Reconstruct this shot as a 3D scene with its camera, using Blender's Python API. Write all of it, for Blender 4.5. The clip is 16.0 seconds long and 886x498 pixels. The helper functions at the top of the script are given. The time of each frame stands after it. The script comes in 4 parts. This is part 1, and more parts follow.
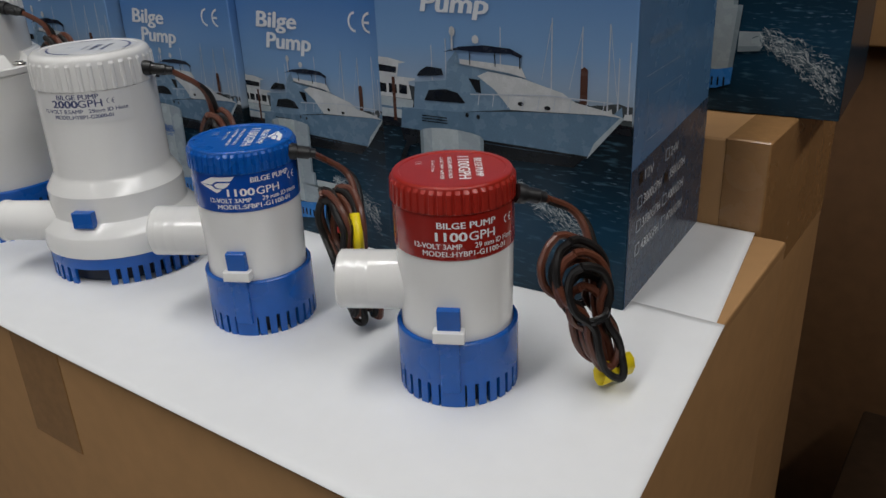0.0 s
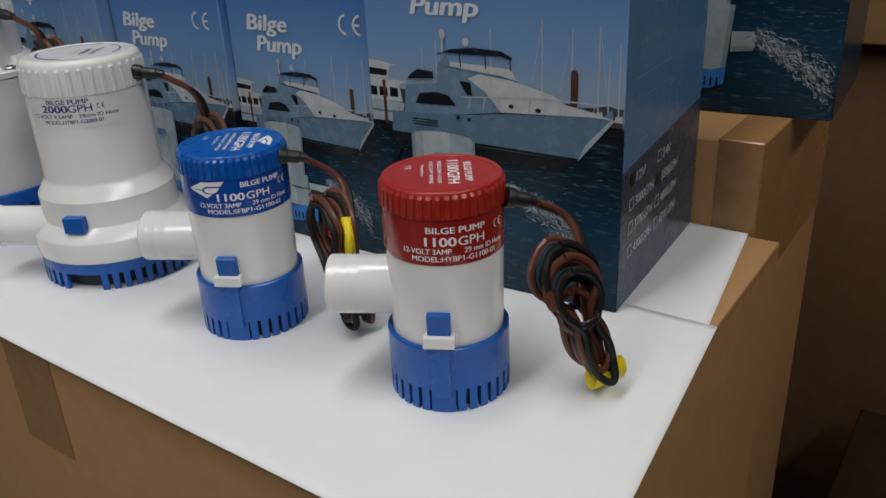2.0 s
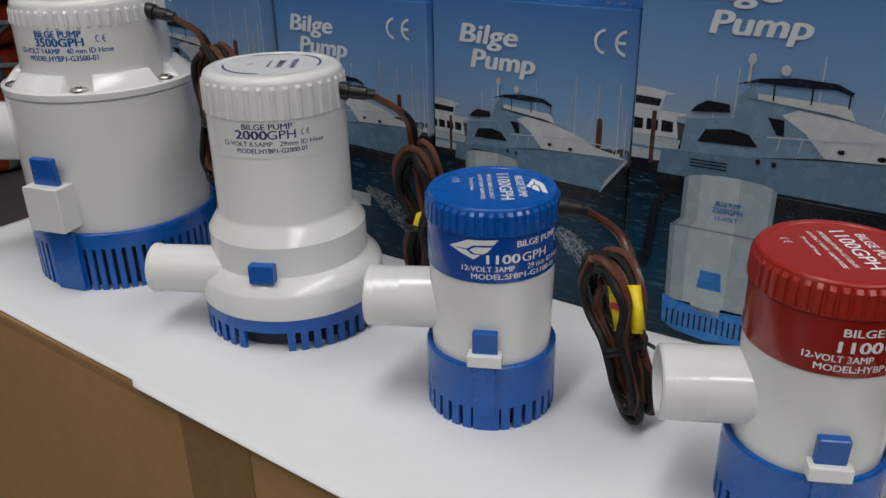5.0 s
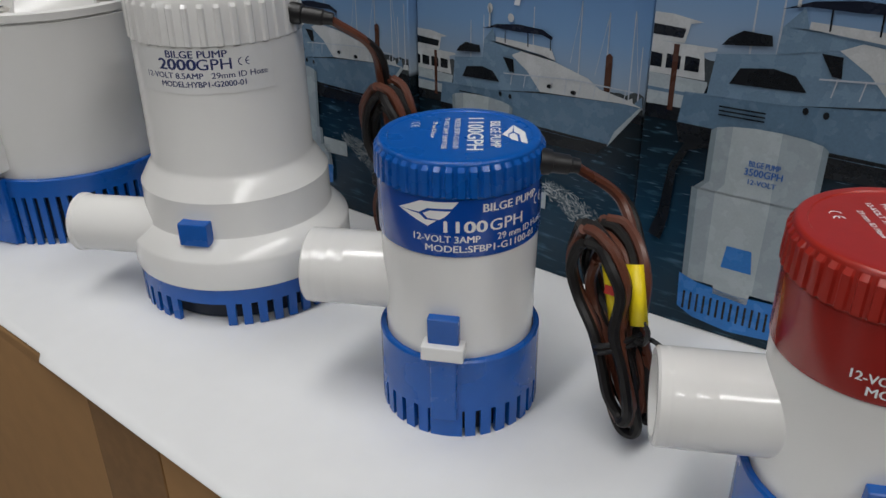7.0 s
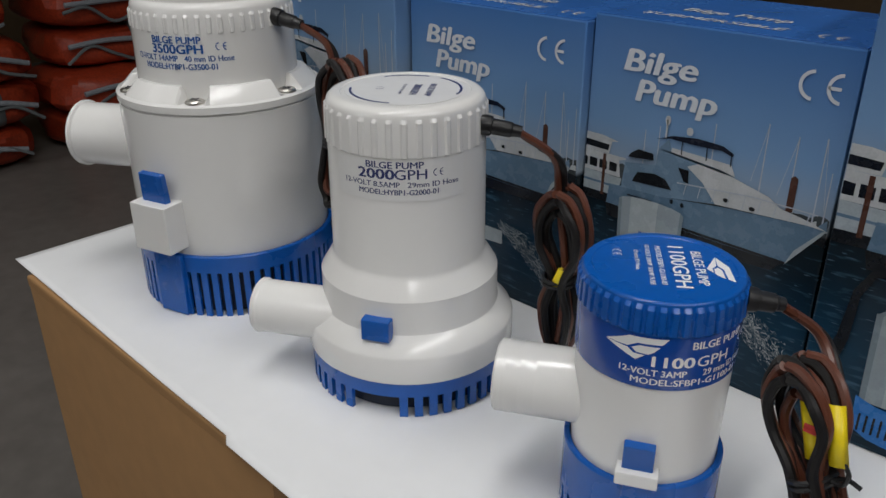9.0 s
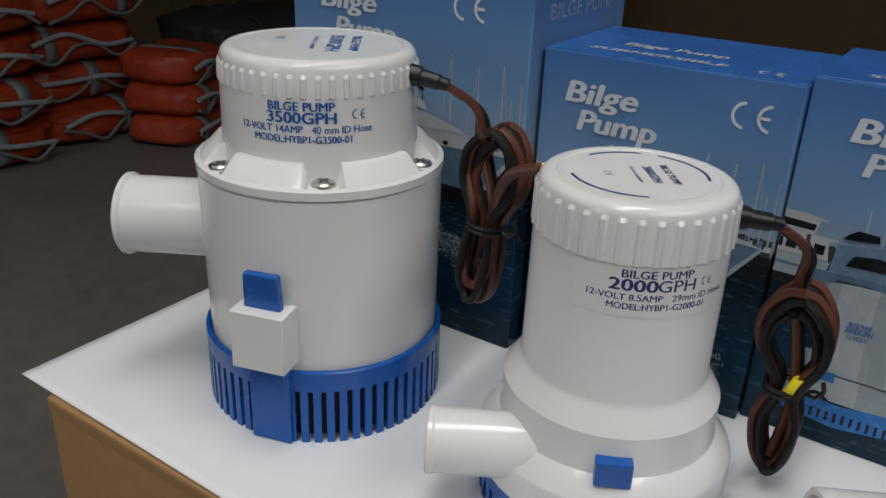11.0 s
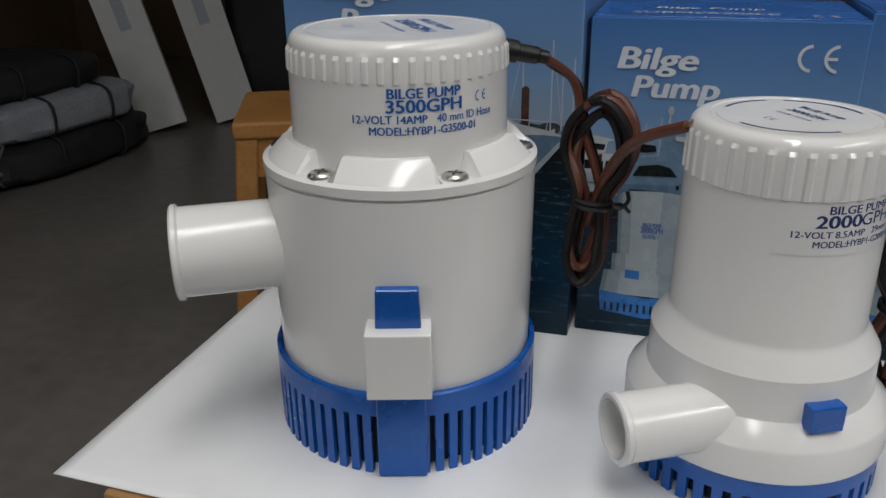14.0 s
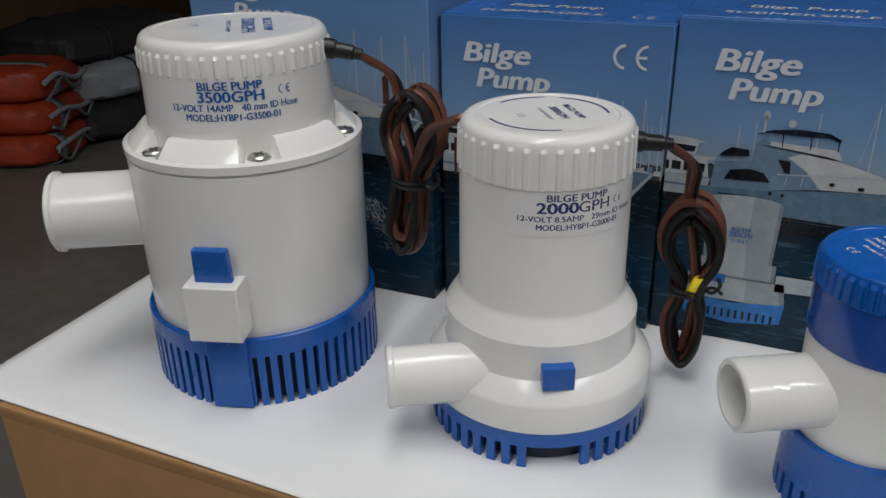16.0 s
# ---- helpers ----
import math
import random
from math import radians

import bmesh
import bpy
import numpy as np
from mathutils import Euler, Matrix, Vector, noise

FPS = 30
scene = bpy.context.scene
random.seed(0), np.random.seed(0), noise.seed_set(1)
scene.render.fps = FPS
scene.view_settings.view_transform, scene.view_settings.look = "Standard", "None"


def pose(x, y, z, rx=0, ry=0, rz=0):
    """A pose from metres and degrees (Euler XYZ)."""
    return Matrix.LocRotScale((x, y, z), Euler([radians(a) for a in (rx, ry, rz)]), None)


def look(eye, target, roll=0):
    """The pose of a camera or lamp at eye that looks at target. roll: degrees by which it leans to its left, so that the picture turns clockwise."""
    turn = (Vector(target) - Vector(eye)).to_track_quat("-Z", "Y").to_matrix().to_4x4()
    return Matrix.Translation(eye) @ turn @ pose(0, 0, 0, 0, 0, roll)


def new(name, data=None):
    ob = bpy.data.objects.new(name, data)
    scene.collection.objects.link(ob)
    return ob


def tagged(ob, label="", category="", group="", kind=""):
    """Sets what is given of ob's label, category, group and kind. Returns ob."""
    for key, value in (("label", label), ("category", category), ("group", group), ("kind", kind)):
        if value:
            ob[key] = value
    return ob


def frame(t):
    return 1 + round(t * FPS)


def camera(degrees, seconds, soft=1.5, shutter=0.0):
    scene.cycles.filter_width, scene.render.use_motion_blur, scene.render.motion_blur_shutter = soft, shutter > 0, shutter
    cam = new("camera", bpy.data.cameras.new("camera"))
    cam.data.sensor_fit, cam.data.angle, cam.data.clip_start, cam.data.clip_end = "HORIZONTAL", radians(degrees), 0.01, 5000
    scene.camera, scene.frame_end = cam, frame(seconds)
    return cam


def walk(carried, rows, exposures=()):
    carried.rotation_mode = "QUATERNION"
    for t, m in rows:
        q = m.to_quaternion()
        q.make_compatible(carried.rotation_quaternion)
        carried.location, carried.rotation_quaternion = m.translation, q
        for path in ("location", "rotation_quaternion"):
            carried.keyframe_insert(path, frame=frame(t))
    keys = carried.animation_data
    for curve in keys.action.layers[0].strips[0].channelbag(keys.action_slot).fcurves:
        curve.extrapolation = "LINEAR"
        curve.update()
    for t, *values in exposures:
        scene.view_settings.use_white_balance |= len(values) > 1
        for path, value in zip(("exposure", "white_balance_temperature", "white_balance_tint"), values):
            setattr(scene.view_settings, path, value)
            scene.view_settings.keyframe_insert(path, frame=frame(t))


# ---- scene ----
cam = camera(56.86, 16.0)
PATH = [
    (0, (0.16109, -0.38682, 0.94999), (-0.37592, 0.35092, 0.54091), -2.494),
    (0.5, (0.16004, -0.38408, 0.95027), (-0.37426, 0.35802, 0.54552), -2.484),
    (1, (0.16310, -0.38158, 0.94963), (-0.36805, 0.36023, 0.54025), -2.747),
    (1.5, (0.16755, -0.38396, 0.95179), (-0.36533, 0.35562, 0.54063), -2.960),
    (2, (0.16340, -0.38227, 0.95195), (-0.37249, 0.35516, 0.54084), -2.836),
    (2.5, (0.15568, -0.37991, 0.94839), (-0.37715, 0.35941, 0.53668), -2.709),
    (3, (0.12945, -0.38580, 0.94742), (-0.40485, 0.35676, 0.54354), -1.844),
    (3.5, (0.10154, -0.38989, 0.94701), (-0.44958, 0.33721, 0.53762), -1.954),
    (4, (0.06928, -0.39479, 0.95327), (-0.47715, 0.34012, 0.55162), -1.329),
    (4.2, (0.04467, -0.40934, 0.95409), (-0.48548, 0.34151, 0.56017), -2.106),
    (6.3, (-0.02075, -0.31373, 0.92654), (-0.57261, 0.38587, 0.47265), 0.161),
    (6.5, (-0.02030, -0.30992, 0.92228), (-0.57211, 0.38817, 0.46601), -0.050),
    (7, (-0.02026, -0.30861, 0.92086), (-0.58160, 0.37916, 0.46055), -0.729),
    (7.5, (-0.02966, -0.32114, 0.93454), (-0.61548, 0.35583, 0.48897), -0.406),
    (8, (-0.04827, -0.33687, 0.94344), (-0.64245, 0.33641, 0.50339), -0.278),
    (8.5, (-0.06537, -0.34464, 0.94907), (-0.66775, 0.32463, 0.51408), -0.563),
    (9, (-0.06054, -0.33650, 0.95668), (-0.69208, 0.30888, 0.52697), -0.194),
    (9.5, (-0.07739, -0.35032, 0.95990), (-0.69370, 0.31515, 0.53881), 0.093),
    (10, (-0.15434, -0.36088, 0.96058), (-0.68745, 0.36658, 0.52861), 0.124),
    (10.2, (-0.17433, -0.36929, 0.96097), (-0.69439, 0.37119, 0.53527), 1.024),
    (12.3, (-0.29951, -0.35530, 0.94321), (-0.71681, 0.45927, 0.54030), 0.688),
    (12.5, (-0.31212, -0.35736, 0.93935), (-0.68691, 0.47831, 0.53787), 0.833),
    (13, (-0.34757, -0.36660, 0.93176), (-0.65836, 0.50668, 0.55655), 0.398),
    (13.5, (-0.36493, -0.37989, 0.92408), (-0.64575, 0.49984, 0.54039), -0.454),
    (14, (-0.36451, -0.40549, 0.93479), (-0.63362, 0.47702, 0.54912), -0.632),
    (14.5, (-0.34150, -0.43085, 0.94499), (-0.62787, 0.44375, 0.55376), -1.384),
    (15, (-0.31141, -0.43901, 0.95198), (-0.61507, 0.42826, 0.55746), -1.022),
    (15.5, (-0.27695, -0.42718, 0.95259), (-0.59764, 0.42501, 0.53915), -0.650),
    (16, (-0.23300, -0.40739, 0.95731), (-0.60148, 0.41929, 0.53208), -1.109),
]
walk(cam, [(t, look(eye, target, roll)) for t, eye, target, roll in PATH])

# ---- light ----
T = 0.72  # height of the paper on the display carton
world = bpy.data.worlds.new("world")
scene.world = world
world.use_nodes = True
world.node_tree.nodes["Background"].inputs[0].default_value = (0.75, 0.85, 1.0, 1)
world.node_tree.nodes["Background"].inputs[1].default_value = 0.012


def area(name, at, target, sx, sy, power, colour):
    d = bpy.data.lights.new(name, "AREA")
    d.shape, d.size, d.size_y, d.energy, d.color = "RECTANGLE", sx, sy, power, colour
    ob = new(name, d)
    ob.matrix_basis = look(at, target)
    return ob


area("tube_light_front", (-0.30, -0.95, 2.72), (-0.30, -0.95, 0), 0.25, 2.4, 26.5, (1.0, 0.99, 0.975))
area("tube_light_left", (-2.3, -1.0, 2.72), (-2.3, -1.0, 0), 0.25, 2.4, 4.5, (1.0, 0.99, 0.975))
area("tube_light_right", (1.5, -0.7, 2.72), (1.5, -0.7, 0), 0.25, 2.4, 33, (1.0, 0.99, 0.975))
# Added soft fill for upright faces and streak highlights; no window is built.
area("front_left_fill", (-1.6, -4.5, 1.75), (-0.3, 0, 0.8), 1.1, 1.5, 20.5, (0.96, 0.97, 1.0))


# ---- materials ----
def material(name, colour, rough=0.5, metal=0.0, vary=0.0, scale=40.0, bump=0.0, bump_scale=300.0, coat=0.0, spec=0.5, sss=0.0, island=0.0):
    m = bpy.data.materials.new(name)
    m.use_nodes = True
    nt = m.node_tree
    b = nt.nodes["Principled BSDF"]
    b.inputs["Base Color"].default_value = (*colour, 1)
    b.inputs["Roughness"].default_value = rough
    b.inputs["Metallic"].default_value = metal
    b.inputs["Coat Weight"].default_value = coat
    b.inputs["Coat Roughness"].default_value = 0.12
    b.inputs["Specular IOR Level"].default_value = spec
    if sss:
        b.inputs["Subsurface Weight"].default_value = sss
        b.inputs["Subsurface Radius"].default_value = (0.004, 0.004, 0.004)
        b.inputs["Subsurface Scale"].default_value = 1.0
    tc = nt.nodes.new("ShaderNodeTexCoord")
    if vary:
        a, c = nt.nodes.new("ShaderNodeTexNoise"), nt.nodes.new("ShaderNodeTexNoise")
        a.inputs["Scale"].default_value, c.inputs["Scale"].default_value = scale, scale * 9
        a.inputs["Detail"].default_value = 5
        add = nt.nodes.new("ShaderNodeMath")
        add.operation = "ADD"
        ramp = nt.nodes.new("ShaderNodeMapRange")
        ramp.inputs["From Min"].default_value, ramp.inputs["From Max"].default_value = 0.6, 1.4
        ramp.inputs["To Min"].default_value, ramp.inputs["To Max"].default_value = 1 - vary, 1 + vary
        mul = nt.nodes.new("ShaderNodeMix")
        mul.data_type, mul.blend_type = "RGBA", "MULTIPLY"
        mul.inputs["Factor"].default_value = 1
        mul.inputs[6].default_value = (*colour, 1)
        for n in (a, c):
            nt.links.new(tc.outputs["Object"], n.inputs["Vector"])
        nt.links.new(a.outputs["Fac"], add.inputs[0])
        nt.links.new(c.outputs["Fac"], add.inputs[1])
        nt.links.new(add.outputs[0], ramp.inputs["Value"])
        nt.links.new(ramp.outputs["Result"], mul.inputs[7])
        nt.links.new(mul.outputs[2], b.inputs["Base Color"])
        rr = nt.nodes.new("ShaderNodeMapRange")
        rr.inputs["From Min"].default_value, rr.inputs["From Max"].default_value = 0.3, 0.7
        rr.inputs["To Min"].default_value, rr.inputs["To Max"].default_value = max(rough - 0.06, 0.03), min(rough + 0.08, 1)
        nt.links.new(a.outputs["Fac"], rr.inputs["Value"])
        nt.links.new(rr.outputs["Result"], b.inputs["Roughness"])
    if bump:
        n, bn = nt.nodes.new("ShaderNodeTexNoise"), nt.nodes.new("ShaderNodeBump")
        n.inputs["Scale"].default_value, n.inputs["Detail"].default_value = bump_scale, 4
        bn.inputs["Strength"].default_value, bn.inputs["Distance"].default_value = bump, 0.001
        nt.links.new(tc.outputs["Object"], n.inputs["Vector"])
        nt.links.new(n.outputs["Fac"], bn.inputs["Height"])
        nt.links.new(bn.outputs["Normal"], b.inputs["Normal"])
    return m


M_WHITE = material("white_abs", (0.775, 0.770, 0.752), 0.16, vary=0.008, scale=18, bump=0.008, bump_scale=120)
M_BLUE = material("blue_plastic", (0.002, 0.092, 0.41), 0.26, vary=0.06, scale=30, bump=0.03, bump_scale=200)
M_RED = material("red_plastic", (0.36, 0.022, 0.014), 0.3, vary=0.06, scale=30, bump=0.03, bump_scale=200)
M_LABEL_BLUE = material("blue_label", (0.003, 0.060, 0.34), 0.22, vary=0.03, coat=0.3)
M_LABEL_RED = material("red_label", (0.29, 0.014, 0.010), 0.22, vary=0.03, coat=0.3)
M_LABEL_CLEAR = material("clear_label", (0.78, 0.78, 0.77), 0.16, vary=0.02)
M_INK_WHITE = material("white_ink", (0.82, 0.82, 0.82), 0.4)
M_INK_NAVY = material("navy_ink", (0.02, 0.035, 0.14), 0.4)
M_INK_BLUE = material("blue_ink", (0.012, 0.10, 0.36), 0.4)
M_INK_GREY = material("grey_ink", (0.06, 0.06, 0.07), 0.5)
M_WIRE_BROWN = material("brown_wire", (0.105, 0.034, 0.019), 0.33, vary=0.12, scale=90)
M_WIRE_BLACK = material("black_wire", (0.009, 0.008, 0.008), 0.45, spec=0.3, vary=0.1, scale=90)
M_RUBBER = material("black_rubber", (0.012, 0.012, 0.013), 0.4, vary=0.15, scale=80, bump=0.1)
M_YELLOW = material("yellow_tag", (0.80, 0.62, 0.010), 0.4, vary=0.05, scale=80)
M_INK_RED = material("red_ink", (0.6, 0.03, 0.02), 0.5)
# Near-black blue: interior shade seen through the base slots, put in as colour.
M_SLOT_SHADE = material("slot_shade", (0.006, 0.012, 0.03), 0.6)
M_STEEL = material("screw_steel", (0.6, 0.58, 0.54), 0.3, metal=1.0, vary=0.1, scale=200)
M_COPPER = material("bare_copper", (0.6, 0.4, 0.25), 0.35, metal=1.0)
M_PAPER = material("white_paper", (0.79, 0.80, 0.81), 0.42, vary=0.02, scale=9, bump=0.05, bump_scale=60)
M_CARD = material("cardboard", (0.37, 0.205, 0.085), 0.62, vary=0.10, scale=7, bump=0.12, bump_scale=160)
# Cardboard with shade put into its colour: dim back stack, near-black aisle.
M_CARD_DARK = material("shaded_cardboard", (0.17, 0.085, 0.036), 0.65, vary=0.16, scale=6, bump=0.15, bump_scale=120)
M_CARD_AISLE = material("aisle_shade_cardboard", (0.030, 0.017, 0.009), 0.85, spec=0.1, vary=0.25, scale=6, bump=0.15, bump_scale=120)
M_TAPE = material("brown_tape", (0.30, 0.160, 0.062), 0.22, vary=0.12, scale=18, bump=0.12, bump_scale=40)
M_FLOOR = material("painted_concrete", (0.185, 0.172, 0.158), 0.36, vary=0.20, scale=2.2, bump=0.1, bump_scale=60)
M_WALL = material("dim_wall", (0.16, 0.105, 0.055), 0.8, vary=0.12, scale=1.5, bump=0.1)
M_WALL_PALE = material("painted_wall", (0.30, 0.30, 0.29), 0.8, vary=0.06, scale=1.5, bump=0.1)
M_CEIL = material("ceiling_paint", (0.45, 0.45, 0.44), 0.9, vary=0.05, scale=2)
M_WOOD = material("stool_wood", (0.36, 0.17, 0.05), 0.4, vary=0.2, scale=14, bump=0.1, bump_scale=50)
M_ORANGE = material("orange_net_bag", (0.36, 0.045, 0.016), 0.42, vary=0.4, scale=14, bump=0.8, bump_scale=40)
M_TYRE = material("tyre_rubber", (0.018, 0.018, 0.019), 0.7, vary=0.2, scale=12, bump=0.3, bump_scale=40)
M_WRAP = material("pale_wrap", (0.30, 0.33, 0.37), 0.5, vary=0.2, scale=9, bump=0.3, bump_scale=25)
M_BAND = material("grey_band", (0.16, 0.18, 0.19), 0.5, vary=0.15, scale=20)
M_PANEL = material("white_panel", (0.62, 0.63, 0.63), 0.5, vary=0.06, scale=3)


# ---- builders ----
def part(name, bm, mat, parent=None, label="", smooth=True, m=None):
    me = bpy.data.meshes.new(name)
    bmesh.ops.recalc_face_normals(bm, faces=bm.faces)
    bm.to_mesh(me)
    bm.free()
    for x in (mat if isinstance(mat, (list, tuple)) else [mat]):
        me.materials.append(x)
    if smooth:
        me.polygons.foreach_set("use_smooth", [True] * len(me.polygons))
        me.set_sharp_from_angle(angle=radians(22))
    ob = new(name, me)
    if parent:
        ob.parent = parent
    if m is not None:
        ob.matrix_basis = m
    if label:
        tagged(ob, label)
    return ob


def thing(name, m, label, category, group="", kind=""):
    ob = new(name)
    ob.empty_display_size = 0.02
    ob.matrix_basis = m
    return tagged(ob, label, category, group, kind)


def lathe(bm, profile, seg=96, wobble=None, closed=True):
    """Turn (r, z) rows round z; wobble(angle, row) adds to the radius."""
    rings = []
    for j, (r, z) in enumerate(profile):
        rings.append([bm.verts.new(((r + (wobble(2 * math.pi * i / seg, j) if wobble else 0)) * math.cos(2 * math.pi * i / seg),
                                    (r + (wobble(2 * math.pi * i / seg, j) if wobble else 0)) * math.sin(2 * math.pi * i / seg), z)) for i in range(seg)])
    for a, b in zip(rings, rings[1:]):
        for i in range(seg):
            bm.faces.new((a[i], a[(i + 1) % seg], b[(i + 1) % seg], b[i]))
    if closed:
        for ring, flip in ((rings[0], True), (rings[-1], False)):
            bm.faces.new(ring[::-1] if flip else ring)
    return bm


def box(bm, x0, x1, y0, y1, z0, z1, bevel=0.0, seg=2, m=None):
    vs = [bm.verts.new((x, y, z)) for x in (x0, x1) for y in (y0, y1) for z in (z0, z1)]
    fs = [bm.faces.new([vs[i] for i in q]) for q in ((0, 1, 3, 2), (4, 6, 7, 5), (0, 4, 5, 1), (2, 3, 7, 6), (0, 2, 6, 4), (1, 5, 7, 3))]
    if bevel:
        es = list({e for f in fs for e in f.edges})
        r = bmesh.ops.bevel(bm, geom=es, offset=bevel, segments=seg, affect="EDGES", profile=0.5)
        vs = list({v for f in r["faces"] for v in f.verts} | {v for v in vs if v.is_valid})
    if m is not None:
        bmesh.ops.transform(bm, matrix=m, verts=[v for v in vs if v.is_valid])
    return bm


def smooth_path(points, steps=8):
    """A Catmull-Rom line through the points."""
    p = [Vector(q) for q in points]
    p = [2 * p[0] - p[1], *p, 2 * p[-1] - p[-2]]
    out = []
    for i in range(1, len(p) - 2):
        for k in range(steps):
            t = k / steps
            a, b, c, d = p[i - 1], p[i], p[i + 1], p[i + 2]
            out.append(0.5 * ((2 * b) + (c - a) * t + (2 * a - 5 * b + 4 * c - d) * t * t + (3 * b - a - 3 * c + d) * t ** 3))
    out.append(p[-2])
    return out


def tube(bm, path, r, seg=10):
    """Sweep a round section along a line; r is a number or a function of 0..1."""
    up = Vector((0.31, 0.17, 0.94))
    rings = []
    for i, p in enumerate(path):
        d = (path[min(i + 1, len(path) - 1)] - path[max(i - 1, 0)]).normalized()
        side = d.cross(up)
        if side.length < 0.05:
            side = d.cross(Vector((1, 0, 0)))
        side.normalize()
        up = side.cross(d).normalized()
        rr = r(i / (len(path) - 1)) if callable(r) else r
        rings.append([bm.verts.new(p + rr * (math.cos(2 * math.pi * k / seg) * side + math.sin(2 * math.pi * k / seg) * up)) for k in range(seg)])
    for a, b in zip(rings, rings[1:]):
        for k in range(seg):
            bm.faces.new((a[k], a[(k + 1) % seg], b[(k + 1) % seg], b[k]))
    bm.faces.new(rings[0][::-1])
    bm.faces.new(rings[-1])
    return bm


def sector(bm, r0, r1, z0, z1, a0, a1, n=3):
    """A curved block of a ring wall, angles in radians."""
    cols = []
    for i in range(n + 1):
        a = a0 + (a1 - a0) * i / n
        c, s = math.cos(a), math.sin(a)
        cols.append([bm.verts.new((r * c, r * s, z)) for r, z in ((r0, z0), (r1, z0), (r1, z1), (r0, z1))])
    for p, q in zip(cols, cols[1:]):
        for k in range(4):
            bm.faces.new((p[k], q[k], q[(k + 1) % 4], p[(k + 1) % 4]))
    bm.faces.new(cols[0])
    bm.faces.new(cols[-1][::-1])


def strainer(r, height, slot_top, count, share, thick=0.0022, solid=(), gap=(), foot=0.0):
    """The slotted base: one moulded ring wall whose lower part is cut into teeth, with a floor inside."""
    bm = bmesh.new()
    step = 2 * math.pi / count
    cuts = []
    for i in range(count):
        mid = math.degrees(i * step) % 360
        full = any(lo <= mid <= hi for lo, hi in solid)
        none = any(lo <= mid <= hi for lo, hi in gap)
        half = step * share / 2
        cuts += [(i * step - step / 2, full and not none), (i * step - half, not none), (i * step, not none), (i * step + half, full and not none)]
    rows = [(r, foot), (r, slot_top), (r, height - 0.0008), (r - 0.0006, height), (r - thick, height), (r - thick, slot_top), (r - thick, foot)]
    cols = [[bm.verts.new((q * math.cos(a), q * math.sin(a), z)) for q, z in rows] for a, _ in cuts]
    n = len(cols)
    for i in range(n):
        p, q, before, on = cols[i], cols[(i + 1) % n], cuts[i - 1][1], cuts[i][1]
        for k in range(1, 5):
            bm.faces.new((p[k], q[k], q[k + 1], p[k + 1]))
        if on:
            for a, b in ((0, 1), (5, 6), (6, 0)):
                bm.faces.new((p[a], q[a], q[b], p[b]))
        else:
            bm.faces.new((p[5], q[5], q[1], p[1]))
        if on != before:
            bm.faces.new((p[0], p[1], p[5], p[6]))
    hub = bm.verts.new((0, 0, slot_top + 0.0005))
    for i in range(n):
        bm.faces.new((cols[i][5], cols[(i + 1) % n][5], hub))
    bmesh.ops.delete(bm, geom=[v for v in bm.verts if not v.link_faces], context="VERTS")
    return bm


def glyphs(body, size, bold=0.0, slant=0.0, width=1.0):
    """Outline text as a flat bmesh, centred on the origin, height size."""
    cu = bpy.data.curves.new("text", "FONT")
    cu.body, cu.size, cu.align_x, cu.shear, cu.offset = body, 1.0, "CENTER", slant, 0.0 if "M" in body else bold
    cu.resolution_u = 3
    ob = new("text", cu)
    dg = bpy.context.evaluated_depsgraph_get()
    me = ob.evaluated_get(dg).to_mesh()
    bm = bmesh.new()
    bm.from_mesh(me)
    ob.evaluated_get(dg).to_mesh_clear()
    bpy.data.objects.remove(ob)
    bpy.data.curves.remove(cu)
    xs = [v.co.x for v in bm.verts]
    mid = (min(xs) + max(xs)) / 2
    for v in bm.verts:
        v.co = Vector(((v.co.x - mid) * size * width, v.co.y * size, 0))
    return bm


def text_width(body, size, bold, slant, want):
    """Text stretched to a wanted width; bold lays slightly shifted copies over one another."""
    bm = glyphs(body, size, 0.0, slant)
    xs = [v.co.x for v in bm.verts]
    k = want / (max(xs) - min(xs))
    for v in bm.verts:
        v.co.x *= k
    if bold:
        for n, (dx, dy) in enumerate(((-1, 0), (1, 0), (0, 0.6))):
            r = bmesh.ops.duplicate(bm, geom=[f for f in bm.faces if n == 0 or f.tag is False][:] if n == 0 else base)
            if n == 0:
                base = [f for f in bm.faces if f not in set(q for q in r["geom"] if isinstance(q, bmesh.types.BMFace))]
            for v in r["geom"]:
                if isinstance(v, bmesh.types.BMVert):
                    v.co += Vector((dx * bold * size, dy * bold * size, 0.000004 * (n + 1)))
    return bm


def wrap(bm, r, angle, z):
    """Bend a flat bmesh round the z axis at radius r, its middle at the angle (degrees)."""
    for v in bm.verts:
        a = radians(angle) + v.co.x / r
        rr = r + v.co.z
        v.co = Vector((rr * math.cos(a), rr * math.sin(a), z + v.co.y))
    return bm


def subdivided(bm, length):
    for _ in range(4):
        es = [e for e in bm.edges if e.calc_length() > length]
        if not es:
            break
        bmesh.ops.subdivide_edges(bm, edges=es, cuts=1)
        bmesh.ops.triangulate(bm, faces=[f for f in bm.faces if len(f.verts) > 4])
    return bm


def spot(a, r, z=0.0):
    return Vector((r * math.cos(radians(a)), r * math.sin(radians(a)), z))


